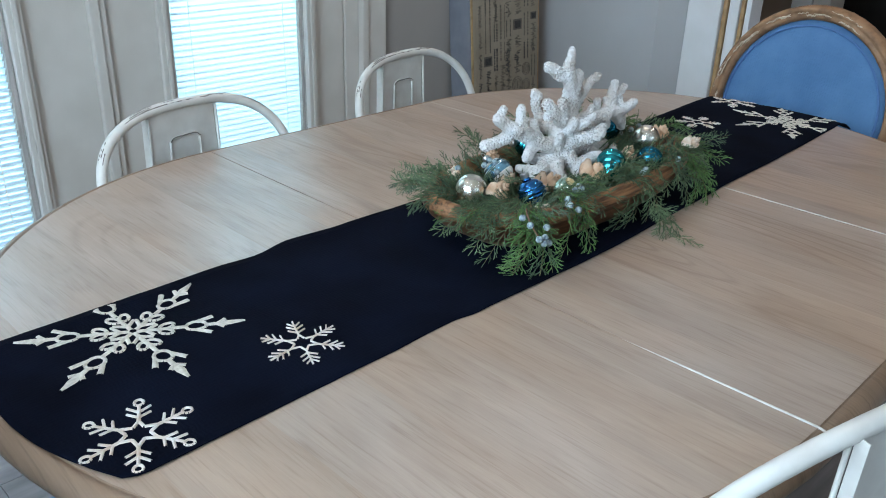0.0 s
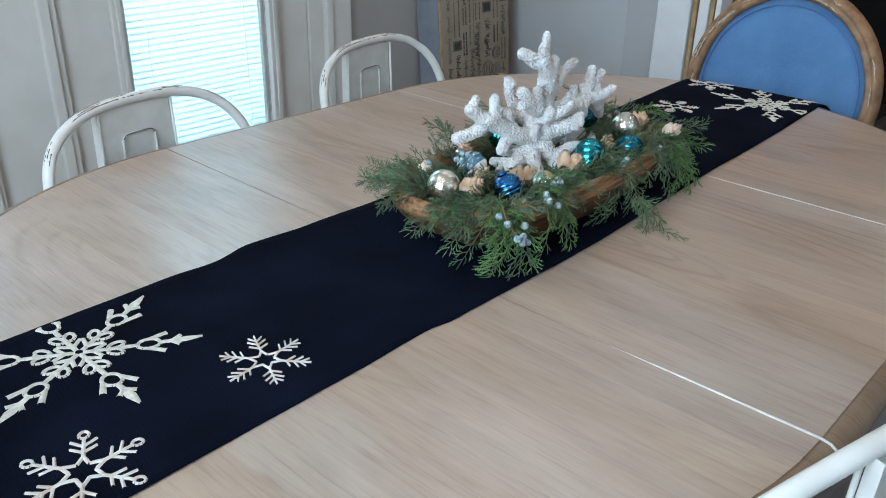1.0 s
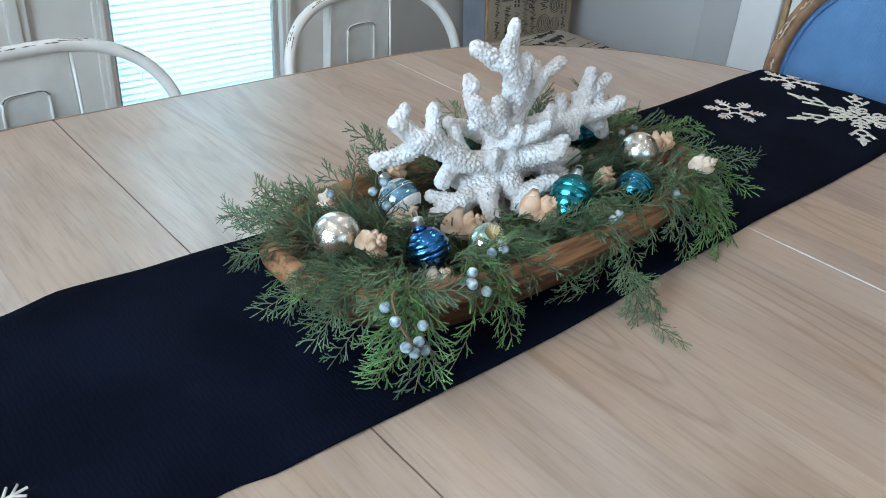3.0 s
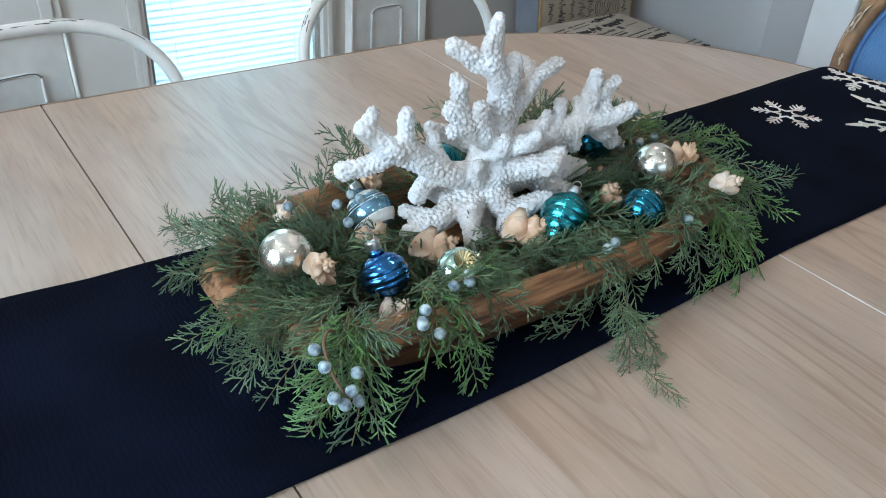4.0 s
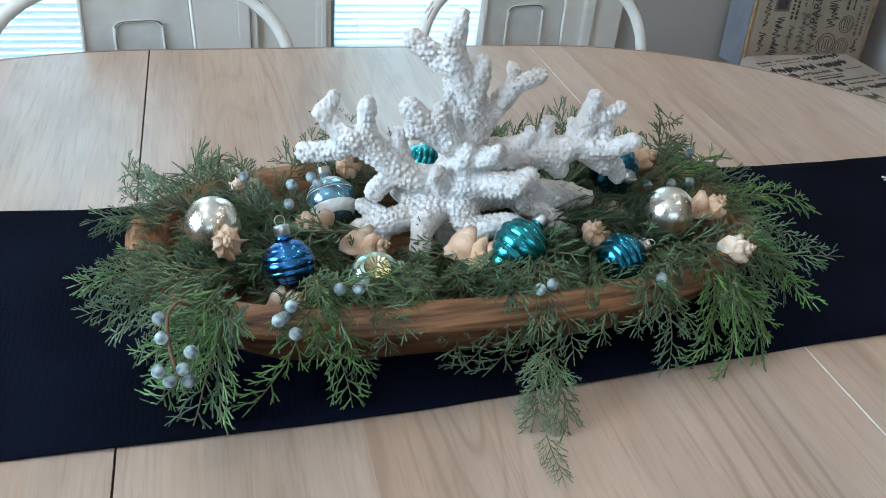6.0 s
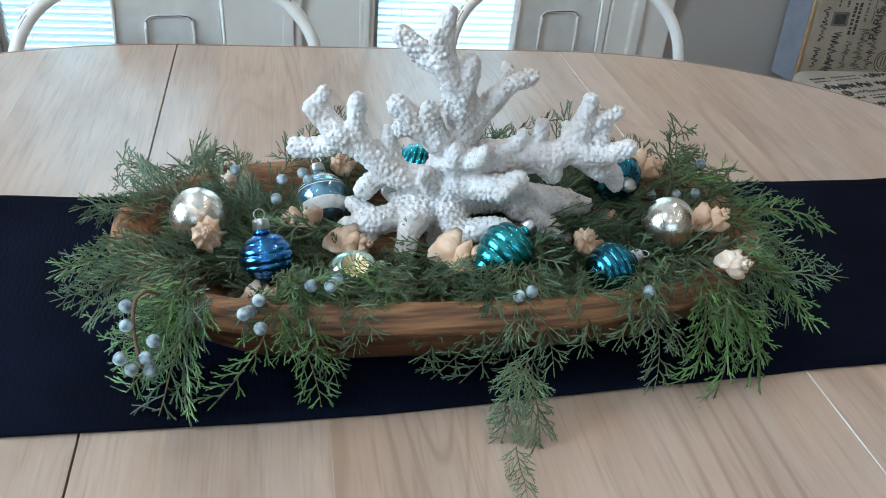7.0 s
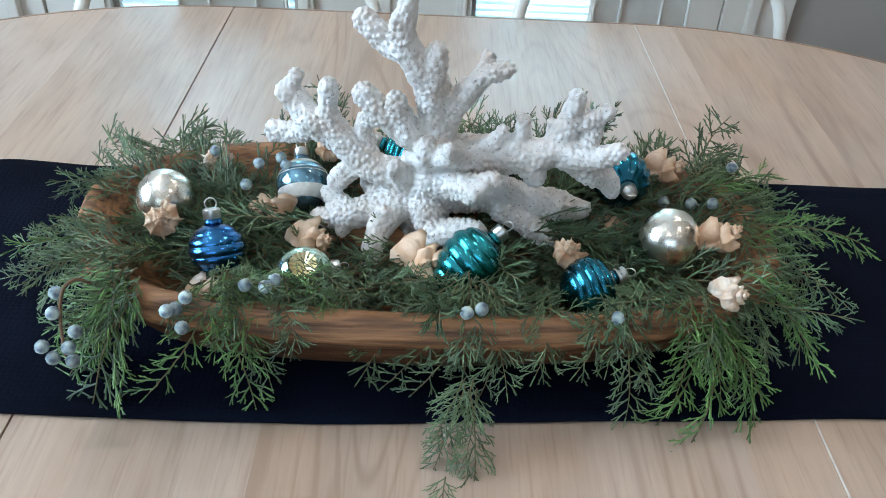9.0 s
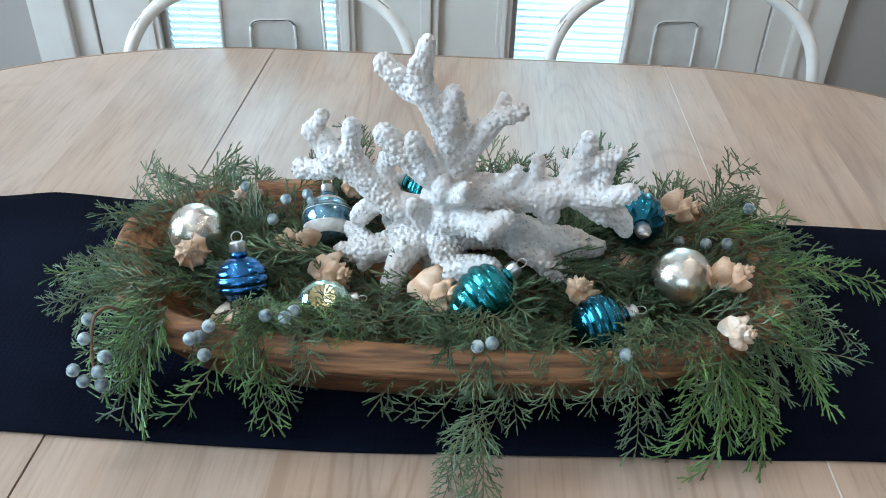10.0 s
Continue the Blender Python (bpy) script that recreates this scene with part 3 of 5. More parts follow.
def runner_z(x, y):
    """Cloth height over the table: it lies flat and stoops a little past the edge."""
    reach = LEAF_HALF + math.sqrt(max(TR * TR - (y - TY) ** 2, 0.0))
    over = max(abs(x) - reach - 0.004, 0.0)
    sink = over * over * (3.2 if x > 0 else 22.0)
    ripple = 0.0020 * noise.noise((x * 7, y * 9, 3.1)) + 0.0006 * noise.noise((x * 25, y * 25, 7))
    return TOP + 0.0022 + max(ripple, -0.0008) - min(sink, 0.03)


NU, NV = 150, 28
rb = bmesh.new()
grid = []
for i in range(NU + 1):
    row = []
    for j in range(NV + 1):
        # the near end is cut to the table's round edge
        ye = runner_y(RUN_X0)[0] + (2 * j / NV - 1) * runner_y(RUN_X0)[1]
        start = -0.007 - LEAF_HALF - math.sqrt(TR * TR - (ye - TY) ** 2)
        x = start + (RUN_X1 - start) * i / NU
        c, hw = runner_y(x)
        v = 2 * j / NV - 1
        # softened corners at the near end
        u = (x - start) / 0.035
        k = hw - (0.035 * (1 - math.sqrt(max(1 - (1 - u) ** 2, 0))) if u < 1 else 0)
        y = c + v * k
        hem = 0.0011 if (abs(v) > 0.93 or x < start + 0.012 or x > RUN_X1 - 0.012) else 0.0
        row.append(rb.verts.new((x, y, runner_z(x, y) + hem)))
    grid.append(row)
for i in range(NU):
    for j in range(NV):
        rb.faces.new((grid[i][j], grid[i + 1][j], grid[i + 1][j + 1], grid[i][j + 1]))
runner_ob = solid("table_runner", smooth(rb), NAVY, "navy blue cloth runner embroidered with cream snowflakes along the table", "table runner")
md = runner_ob.modifiers.new("thick", "SOLIDIFY")
md.thickness, md.offset = 0.0018, -1


def strip(bm, a, b, wa, wb, cx, cy, lift=0.0014):
    """A raised stitch band from a to b on the runner."""
    a, b = Vector(a), Vector(b)
    n = 4
    d = (b - a).normalized()
    s = Vector((-d.y, d.x))
    rows = []
    for k in range(n + 1):
        p, w = a.lerp(b, k / n), wa + (wb - wa) * k / n
        row = []
        for q, h in ((-1, 0.0), (-0.55, lift), (0.55, lift), (1, 0.0)):
            x, y = cx + p.x + s.x * w * q, cy + p.y + s.y * w * q
            row.append(bm.verts.new((x, y, runner_z(x, y) + 0.0003 + h)))
        rows.append(row)
    for r, t in zip(rows, rows[1:]):
        for k in range(3):
            bm.faces.new((r[k], t[k], t[k + 1], r[k + 1]))


def loop(bm, c, rx, ry, ang, w, cx, cy, n=12):
    """A stitched ring."""
    ca, sa = math.cos(ang), math.sin(ang)
    pts = [(c[0] + rx * math.cos(2 * math.pi * k / n) * ca - ry * math.sin(2 * math.pi * k / n) * sa,
            c[1] + rx * math.cos(2 * math.pi * k / n) * sa + ry * math.sin(2 * math.pi * k / n) * ca) for k in range(n)]
    for k in range(n):
        strip(bm, pts[k], pts[(k + 1) % n], w, w, cx, cy)


def on_runner(bm):
    """Trims stitches that would pass the runner's edge."""
    gone = [f for f in bm.faces if any(abs(v.co.y - runner_y(v.co.x)[0]) > runner_y(v.co.x)[1] - 0.002 for v in f.verts)]
    bmesh.ops.delete(bm, geom=gone, context="FACES")
    return smooth(bm)


def big_flake(cx, cy, r, a0):
    bm = bmesh.new()
    for k in range(6):
        a = a0 + k * math.pi / 3

        def at(d, off=0.0):
            return (d * r * math.cos(a) - off * r * math.sin(a), d * r * math.sin(a) + off * r * math.cos(a))

        strip(bm, at(0.03), at(0.24), 0.0030, 0.0030, cx, cy)
        for s in (-1, 1):
            # heart, open ring with side prongs, barbs of the spearhead
            strip(bm, at(0.11), at(0.20, 0.10 * s), 0.0028, 0.0024, cx, cy)
            loop(bm, at(0.29, 0.052 * s), 0.0088, 0.0056, a + 0.5 * s, 0.0023, cx, cy, 10)
            strip(bm, at(0.555, 0.075 * s), at(0.70, 0.150 * s), 0.0030, 0.0036, cx, cy)
            strip(bm, at(0.74), at(0.815, 0.075 * s), 0.0026, 0.0030, cx, cy)
        strip(bm, at(0.33), at(0.47), 0.0034, 0.0028, cx, cy)
        loop(bm, at(0.555), 0.0120, 0.0098, a, 0.0023, cx, cy, 12)
        strip(bm, at(0.64), at(0.78), 0.0028, 0.0040, cx, cy)
        strip(bm, at(0.78), at(0.86), 0.0048, 0.0056, cx, cy)
        strip(bm, at(0.86), at(1.0), 0.0056, 0.0014, cx, cy)
    return part("snowflake", on_runner(bm), THREAD, runner_ob, "large cream chain-stitched snowflake")


def star_flake(cx, cy, r, a0, ringed):
    bm = bmesh.new()
    w = 0.0017 if ringed else 0.00115
    for k in range(6):
        a = a0 + k * math.pi / 3

        def at(d, off=0.0):
            return (d * r * math.cos(a) - off * r * math.sin(a), d * r * math.sin(a) + off * r * math.cos(a))

        end = 0.84 if ringed else 1.0
        strip(bm, at(0.30), at(end), w * 1.25, w, cx, cy)
        for s in (-1, 1):
            # the open star in the middle
            b = a + s * math.pi / 6
            strip(bm, at(0.36), (0.19 * r * math.cos(b), 0.19 * r * math.sin(b)), w * 1.2, w * 1.2, cx, cy)
            strip(bm, at(0.46), at(0.60, 0.20 * s), w, w * 0.9, cx, cy)
            strip(bm, at(0.62), at(0.78, 0.20 * s), w, w * 0.9, cx, cy)
            if not ringed:
                strip(bm, at(0.76), at(0.92, 0.15 * s), w, w * 0.8, cx, cy)
        if ringed:
            loop(bm, at(0.92), 0.0052, 0.0046, a, 0.0016, cx, cy, 10)
    return part("snowflake", on_runner(bm), SILK, runner_ob, "small white stitched snowflake")


big_flake(-0.709, 0.081, 0.128, radians(-30))
star_flake(-0.795, -0.103, 0.058, radians(3), True)
star_flake(-0.578, -0.071, 0.050, radians(8), False)
big_flake(0.790, -0.030, 0.132, radians(-30))
star_flake(0.862, 0.137, 0.056, radians(24), True)
star_flake(0.625, 0.101, 0.050, radians(9), False)


# ---- metal cafe chairs ----
def metal_chair(m, label):
    """A white enamelled sheet-metal chair; it faces -y, and its origin lies on the floor under the back."""
    c = thing("metal_chair", m, label, "chair", "metal chairs round the table")
    hoop = []
    for k in range(25):
        a = math.pi * k / 24
        cx, sz = math.cos(a), math.sin(a)
        hoop.append((0.217 * math.copysign(abs(cx) ** 0.75, cx), -0.066 + 0.066 * sz, 0.685 + 0.158 * sz ** 0.72))
    line = [(0.205, -0.078, 0.46), (0.215, -0.074, 0.58)] + hoop + [(-0.215, -0.074, 0.58), (-0.205, -0.078, 0.46)]
    part("hoop", smooth(tube(bmesh.new(), bend(line, 3), 0.0098, 12)), CHAIR_WHITE, c, "bent tube back with brown chips")
    # chips of bare metal along the tube
    rnd = random.Random(7)
    path = bend(line, 8)
    for k in range(18):
        i = rnd.randrange(36, len(path) - 50)
        d = (path[i + 1] - path[i]).normalized()
        up = (Vector((0, 0, 1)) - d * d.z).normalized()
        side = d.cross(up)
        a = rnd.uniform(-0.7, 0.9)
        o = up * math.cos(a) + side * math.sin(a) * (-1 if rnd.random() < 0.7 else 1)
        n = rnd.randrange(5, 22)
        pts = [path[i + j] + o * 0.0089 for j in range(n)]
        part("chip", smooth(tube(bmesh.new(), pts, [0.0004] + [rnd.uniform(0.0007, 0.0015) for _ in pts[2:]] + [0.0004], 6)), CHIP, c, "bare brown chip")
    # the splat: a folded plate with a raised rounded rib
    sp = bmesh.new()
    rows = []
    for z, w, y in ((0.44, 0.098, -0.012), (0.56, 0.088, -0.006), (0.70, 0.080, -0.002), (0.838, 0.076, 0.0)):
        rows.append([sp.verts.new((x, y + dy, z)) for x, dy in ((-w - 0.002, 0.016), (-w, 0.002), (-w + 0.004, 0), (w - 0.004, 0), (w, 0.002), (w + 0.002, 0.016))])
    for r, s in zip(rows, rows[1:]):
        for k in range(5):
            sp.faces.new((r[k], r[k + 1], s[k + 1], s[k]))
    splat = part("splat", sp, CHAIR_WHITE, c)
    sm = splat.modifiers.new("thick", "SOLIDIFY")
    sm.thickness = 0.0015
    for x in (-1, 1):
        part("edge_bead", smooth(tube(bmesh.new(), [(x * 0.099, -0.014, 0.44), (x * 0.0885, -0.008, 0.56), (x * 0.0805, -0.004, 0.70), (x * 0.0765, -0.002, 0.832)], 0.0028, 6)), CHAIR_WHITE, splat)
    rib = [(-0.036, -0.012, 0.50), (-0.035, -0.006, 0.62), (-0.0345, -0.003, 0.76), (-0.032, -0.0025, 0.773), (-0.024, -0.002, 0.780), (0, -0.002, 0.781),
           (0.024, -0.002, 0.780), (0.032, -0.0025, 0.773), (0.0345, -0.003, 0.76), (0.035, -0.006, 0.62), (0.036, -0.012, 0.50)]
    part("rib", smooth(tube(bmesh.new(), bend(rib, 3), 0.0026, 6)), CHAIR_WHITE, splat, "raised rounded rib worn brown")
    part("rib_wear", smooth(tube(bmesh.new(), [(x * 1.04, y - 0.0018, z + 0.0005) for x, y, z in bend(rib, 3)[8:24]], 0.0009, 5)), CHIP, splat, "worn brown line")
    seat = box(-0.18, 0.18, -0.37, -0.02, 0.437, 0.452, 0.006)
    for v in seat.verts:
        if v.co.y > -0.1:
            v.co.x *= 0.92
    part("seat", seat, CHAIR_WHITE, c)
    part("seat_skirt", box(-0.165, 0.165, -0.355, -0.035, 0.405, 0.4365, 0.004), CHAIR_WHITE, c)
    for x, y, fx, fy in ((0.155, -0.05, 0.195, 0.015), (-0.155, -0.05, -0.195, 0.015), (0.16, -0.345, 0.20, -0.40), (-0.16, -0.345, -0.20, -0.40)):
        lg = bmesh.new()
        tube(lg, [(x, y, 0.42), (fx, fy, 0.012)], [0.02, 0.013], 8)
        leg = part("leg", smooth(lg), CHAIR_WHITE, c)
        part("foot_pad", smooth(tube(bmesh.new(), [(fx, fy, 0.0), (fx, fy, 0.02)], 0.016, 10)), CHIP, leg, "dark rubber foot")
    part("brace", smooth(tube(bmesh.new(), [(0.175, -0.02, 0.23), (-0.175, -0.37, 0.23)], 0.007, 8)), CHAIR_WHITE, c)
    part("brace", smooth(tube(bmesh.new(), [(-0.175, -0.02, 0.215), (0.175, -0.37, 0.215)], 0.007, 8)), CHAIR_WHITE, c)
    return c


chair = metal_chair(pose(-0.306, 0.678, 0, 0, 0, 8), "white enamelled metal chair with brown chips, backing the doors")
second = copy_thing(chair, pose(0.330, 0.750, 0, 0, 0, 8))
second["label"] = "chipped white enamelled metal chair before the brighter door"
third = copy_thing(chair, pose(-0.32, -0.63, 0, 0, 0, 165))
for o in [k for k in third.children if k.name.startswith("chip")]:
    bpy.data.objects.remove(o)
third["label"] = "white enamelled metal chair tucked under the front of the table"


# ---- round-backed upholstered chairs ----
def oval_chair(m, label):
    """Louis-style chair facing -x, origin on the floor below its back."""
    c = thing("oval_back_chair", m, label, "chair", "blue chairs at the table ends")
    N, RX, RZ, CZ = 48, 0.216, 0.224, 0.726
    lean = 0.16

    def ring(f, dx):
        return [(dx + lean * (CZ + f * RZ * math.sin(2 * math.pi * k / N) - 0.5), f * RX * math.cos(2 * math.pi * k / N), CZ + f * RZ * math.sin(2 * math.pi * k / N)) for k in range(N)]

    # carved frame: a swept moulding of rounds and a hollow
    fr_bm = bmesh.new()
    prof = [(1.0, 0.03), (1.11, 0.028), (1.135, 0.012), (1.135, -0.010), (1.115, -0.020), (1.09, -0.0225), (1.07, -0.018), (1.055, -0.0165), (1.035, -0.021), (1.01, -0.020), (0.985, -0.010), (0.975, 0.0)]
    rows = [[fr_bm.verts.new(p) for p in ring(f, dx)] for f, dx in prof]
    for r, s in zip(rows, rows[1:] + rows[:1]):
        for k in range(N):
            fr_bm.faces.new((r[k], r[(k + 1) % N], s[(k + 1) % N], s[k]))
    bmesh.ops.recalc_face_normals(fr_bm, faces=fr_bm.faces[:])
    frame_part = part("back_frame", smooth(fr_bm), LIMED, c, "carved oval frame with rubbed white lime")
    rnd = random.Random(3)
    for k in range(44):
        a0, ln = rnd.uniform(0, 6.28), rnd.uniform(0.08, 0.3)
        f = rnd.choice((1.03, 1.04, 1.045, 1.06, 1.09, 1.1))
        pts = []
        for j in range(8):
            a = a0 + ln * j / 7
            ff = f + rnd.uniform(-0.008, 0.008)
            pts.append((-0.0208 + lean * (CZ + ff * RZ * math.sin(a) - 0.5), ff * RX * math.cos(a), CZ + ff * RZ * math.sin(a)))
        part("lime_streak", smooth(tube(bmesh.new(), pts, [0.0006] + [rnd.uniform(0.001, 0.0026) for _ in range(6)] + [0.0006], 5)), LIME_PATCH, frame_part, "rubbed lime streak")
    # padded panel
    pd = bmesh.new()
    centre = pd.verts.new((-0.026 + lean * (CZ - 0.5), 0, CZ))
    prev = None
    for f, dx in ((0.3, -0.0255), (0.6, -0.022), (0.8, -0.017), (0.92, -0.012), (0.985, -0.004), (0.985, 0.026)):
        cur = [pd.verts.new(p) for p in ring(f, dx)]
        for k in range(N):
            if prev is None:
                pd.faces.new((centre, cur[k], cur[(k + 1) % N]))
            else:
                pd.faces.new((prev[k], cur[k], cur[(k + 1) % N], prev[(k + 1) % N]))
        prev = cur
    pd.faces.new(prev)
    bmesh.ops.recalc_face_normals(pd, faces=pd.faces[:])
    back = part("backrest", smooth(pd), BLUE, c, "blue linen padded back")
    part("piping", smooth(tube(bmesh.new(), ring(0.925, -0.0145), 0.0032, 8, closed=True)), BLUE_PIPE, back)
    # seat with rounded front
    def seat_line(f):
        return [(-0.25 + f * 0.245 * math.copysign(abs(math.cos(a)) ** 0.7, math.cos(a)), f * 0.255 * math.copysign(abs(math.sin(a)) ** 0.7, math.sin(a))) for a in [2 * math.pi * k / 40 for k in range(40)]]

    sb = bmesh.new()
    rows = []
    for f, z in ((0.2, 0.512), (0.6, 0.508), (0.85, 0.498), (0.97, 0.48), (1.0, 0.455), (0.98, 0.44)):
        rows.append([sb.verts.new((x, y, z)) for x, y in seat_line(f)])
    for r, s in zip(rows, rows[1:]):
        for k in range(40):
            sb.faces.new((r[k], r[(k + 1) % 40], s[(k + 1) % 40], s[k]))
    sb.faces.new(rows[0])
    sb.faces.new(rows[-1])
    bmesh.ops.recalc_face_normals(sb, faces=sb.faces[:])
    part("seat", smooth(sb), BLUE, c, "blue linen seat cushion")
    part("seat_frame", prism(seat_line(1.0), 0.385, 0.4395), LIMED, c)
    for y in (-0.10, 0.10):
        part("back_post", smooth(tube(bmesh.new(), bend([(-0.01, y, 0.40), (0.0, y * 1.05, 0.47), (0.016, y * 1.25, 0.555)]), 0.017, 10)), LIMED, c)
    leg_profile = [(0.012, 0.0), (0.016, 0.02), (0.013, 0.04), (0.021, 0.30), (0.026, 0.33), (0.02, 0.345), (0.028, 0.36), (0.028, 0.3845)]
    for x, y in ((-0.44, 0.19), (-0.44, -0.19), (-0.05, 0.17), (-0.05, -0.17)):
        part("leg", lathe(leg_profile, 16), LIMED, c, m=pose(x, y, 0))
    return c


blue_chair = oval_chair(pose(1.02, 0.058, 0, 0, 0, -4), "oval-back chair in blue linen with limed wood frame")
blue_two = copy_thing(blue_chair, pose(-1.13, -0.025, 0, 0, 0, 180))


# ---- upholstered side chair with printed linen ----
side_chair = thing("side_chair", pose(1.41, 1.18, 0, 0, 0, 0), "armless chair in beige linen printed with black script, in the corner", "chair")


def cushion(x0, x1, y0, y1, z0, z1, r):
    b = box(x0, x1, y0, y1, z0, z1, r, seg=4)
    return smooth(b)


back_m = pose(0.0, 0.17, 0.42, -5)
back_part = part("backrest", cushion(-0.19, 0.19, -0.035, 0.045, 0.0, 0.58, 0.012), SCRIPT_CLOTH, side_chair, "beige linen back with black print", m=back_m)
part("side_band", box(-0.2, -0.1915, -0.028, 0.075, 0.0, 0.575, 0.003), GREY_SIDE, back_part, "grey cloth side")
part("nail_trim", box(-0.1965, -0.1905, -0.037, -0.0285, 0.0, 0.578, 0.002), GILT, back_part, "tan wooden edge")
part("side_band", box(0.1915, 0.2, -0.028, 0.075, 0.0, 0.575, 0.003), GILT, back_part, "tan edge")
seat_part = part("seat", cushion(-0.205, 0.155, -0.29, 0.15, 0.345, 0.462, 0.035), SEAT_CLOTH, side_chair, "beige linen seat with black print")
for x, y in ((-0.17, -0.25), (0.12, -0.25), (-0.17, 0.2), (0.15, 0.2)):
    lg = bmesh.new()
    tube(lg, [(x, y, 0.35), (x, y, 0.0)], [0.022, 0.016], 4)
    part("leg", lg, LIMED, side_chair)


def print_on(parent, m, seed, w, h, share=1.0):
    """Script, bars, stamps and dark blocks printed close together on a cloth face (local x, y; up is out of the cloth)."""
    rnd = random.Random(seed)
    ink, pale = bmesh.new(), bmesh.new()
    y = -h / 2
    while y < h / 2 - 0.012:
        row = rnd.uniform(0.024, 0.056)
        x = -w / 2 + rnd.uniform(0.0, 0.03)
        while x < w / 2 - 0.03:
            kind, bm = rnd.random(), (ink if rnd.random() < 0.65 else pale)
            wide = min(rnd.uniform(0.04, 0.13), w / 2 - x)
            cy = y + row / 2
            if rnd.random() > share:
                x += wide
                continue
            if kind < 0.34:
                # illegible lettering, as bars in one or two lines
                for ly in ((cy,) if row < 0.028 else (cy - row * 0.24, cy + row * 0.24)):
                    sz = rnd.uniform(0.0035, 0.008)
                    px = x
                    while px < x + wide - 0.006:
                        ln = min(rnd.uniform(0.003, 0.012), x + wide - px)
                        box(px, px + ln, ly - sz / 2, ly + sz / 2, 0, 0.0006, bm=bm)
                        px += ln + rnd.uniform(0.0015, 0.005)
            elif kind < 0.84:
                # handwriting, as a running wave
                pts, px, k = [], x, 0
                while px < x + wide:
                    pts.append((px, cy + row * 0.42 * rnd.uniform(0.15, 1.0) * (-1) ** k, 0.0004))
                    px += rnd.uniform(0.0015, 0.007)
                    k += 1
                if len(pts) > 4:
                    tube(bm, bend(pts, 3), rnd.uniform(0.0008, 0.0014), 4)
            elif kind < 0.94:
                # a round postmark
                r = row * 0.55
                cx = x + r
                for q in (1.0, 0.74):
                    tube(bm, [(cx + q * r * math.cos(a / 20 * 6.283), cy + q * r * math.sin(a / 20 * 6.283), 0.0003) for a in range(20)], 0.0010, 4, closed=True)
                for j in (-0.3, 0.0, 0.3):
                    box(cx - r * 0.5, cx + r * 0.5, cy + j * r - 0.001, cy + j * r + 0.001, 0, 0.0006, bm=bm)
                wide = 2 * r
            else:
                # a dark stamp block
                s = row * 0.45
                box(x, x + 1.6 * s, cy - s, cy + s, 0, 0.0006, bm=pale)
                box(x + 0.25 * s, x + 1.35 * s, cy - 0.7 * s, cy + 0.7 * s, 0.0007, 0.0011, bm=ink)
                wide = 1.6 * s
            x += wide + rnd.uniform(0.006, 0.022)
        y += row + 0.003
    tagged(part("print", ink, INK, parent, "black script and stamps", m=m), kind="stuff")
    tagged(part("print", pale, INK_PALE, parent, "faded script and stamps", m=m), kind="stuff")


# on the back the lines run upwards, on the seat across
print_on(back_part, pose(-0.09, -0.0355, 0.29, 90, 0, 0) @ pose(0, 0, 0, 0, 0, 90), 5, 0.54, 0.17)
print_on(back_part, pose(0.09, -0.0355, 0.29, 90, 0, 0) @ pose(0, 0, 0, 0, 0, 90), 12, 0.54, 0.17)
print_on(seat_part, pose(-0.02, -0.08, 0.4625, 0, 0, 12), 21, 0.31, 0.37, 0.95)
word = bpy.data.curves.new("word", "FONT")
word.body, word.size, word.extrude = "PARIS", 0.034, 0.0005
word_tmp = bpy.data.objects.new("word_tmp", word)
scene.collection.objects.link(word_tmp)
bpy.context.view_layer.update()
word_mesh = bpy.data.meshes.new_from_object(word_tmp.evaluated_get(bpy.context.evaluated_depsgraph_get()))
bpy.data.objects.remove(word_tmp)
word_mesh.materials.clear()
word_mesh.materials.append(INK)
part("printed_word", word_mesh, None, back_part, "the word in black capitals", m=pose(0.012, -0.0362, 0.12, 90, 0, 0) @ pose(0, 0, 0, 0, 0, 90))


# ---- dough bowl ----
BOWL_X, BOWL_Y, BOWL_Z = 0.0, -0.005, TOP + 0.0040


def bowl_line(a, b, n, e=3.0, seed=0.0, rough=0.0):
    out = []
    for k in range(n):
        t = 2 * math.pi * k / n
        c, s = math.cos(t), math.sin(t)
        w = 1 + rough * noise.noise((3 * c, 3 * s, seed))
        out.append((a * w * math.copysign(abs(c) ** (2 / e), c), b * w * math.copysign(abs(s) ** (2 / e), s)))
    return out


bowl = thing("dough_bowl", pose(BOWL_X, BOWL_Y, BOWL_Z, 0, 0, 1.5), "hand-hewn brown wooden dough bowl filled with juniper and ornaments", "bowl")
NB = 96
bw = bmesh.new()
rows = []
# down the outside, along the base and up the inside
for a, b, z, r in ((0.276, 0.1255, 0.050, 0.03), (0.270, 0.122, 0.040, 0.03), (0.252, 0.112, 0.022, 0.03), (0.228, 0.100, 0.007, 0.025), (0.208, 0.090, 0.001, 0.02), (0.18, 0.07, 0.0, 0.0)):
    rows.append([bw.verts.new((x, y, z + 0.003 * noise.noise((x * 14, y * 14, z * 30)))) for x, y in bowl_line(a, b, NB, 2.75, z * 9, r)])
for r, s in zip(rows, rows[1:]):
    for k in range(NB):
        bw.faces.new((r[k], s[k], s[(k + 1) % NB], r[(k + 1) % NB]))
bw.faces.new(rows[-1][::-1])
part("body", smooth(bw), BOWL_WOOD, bowl, "dark hewn outside")
rim_bm = bmesh.new()
rows = []
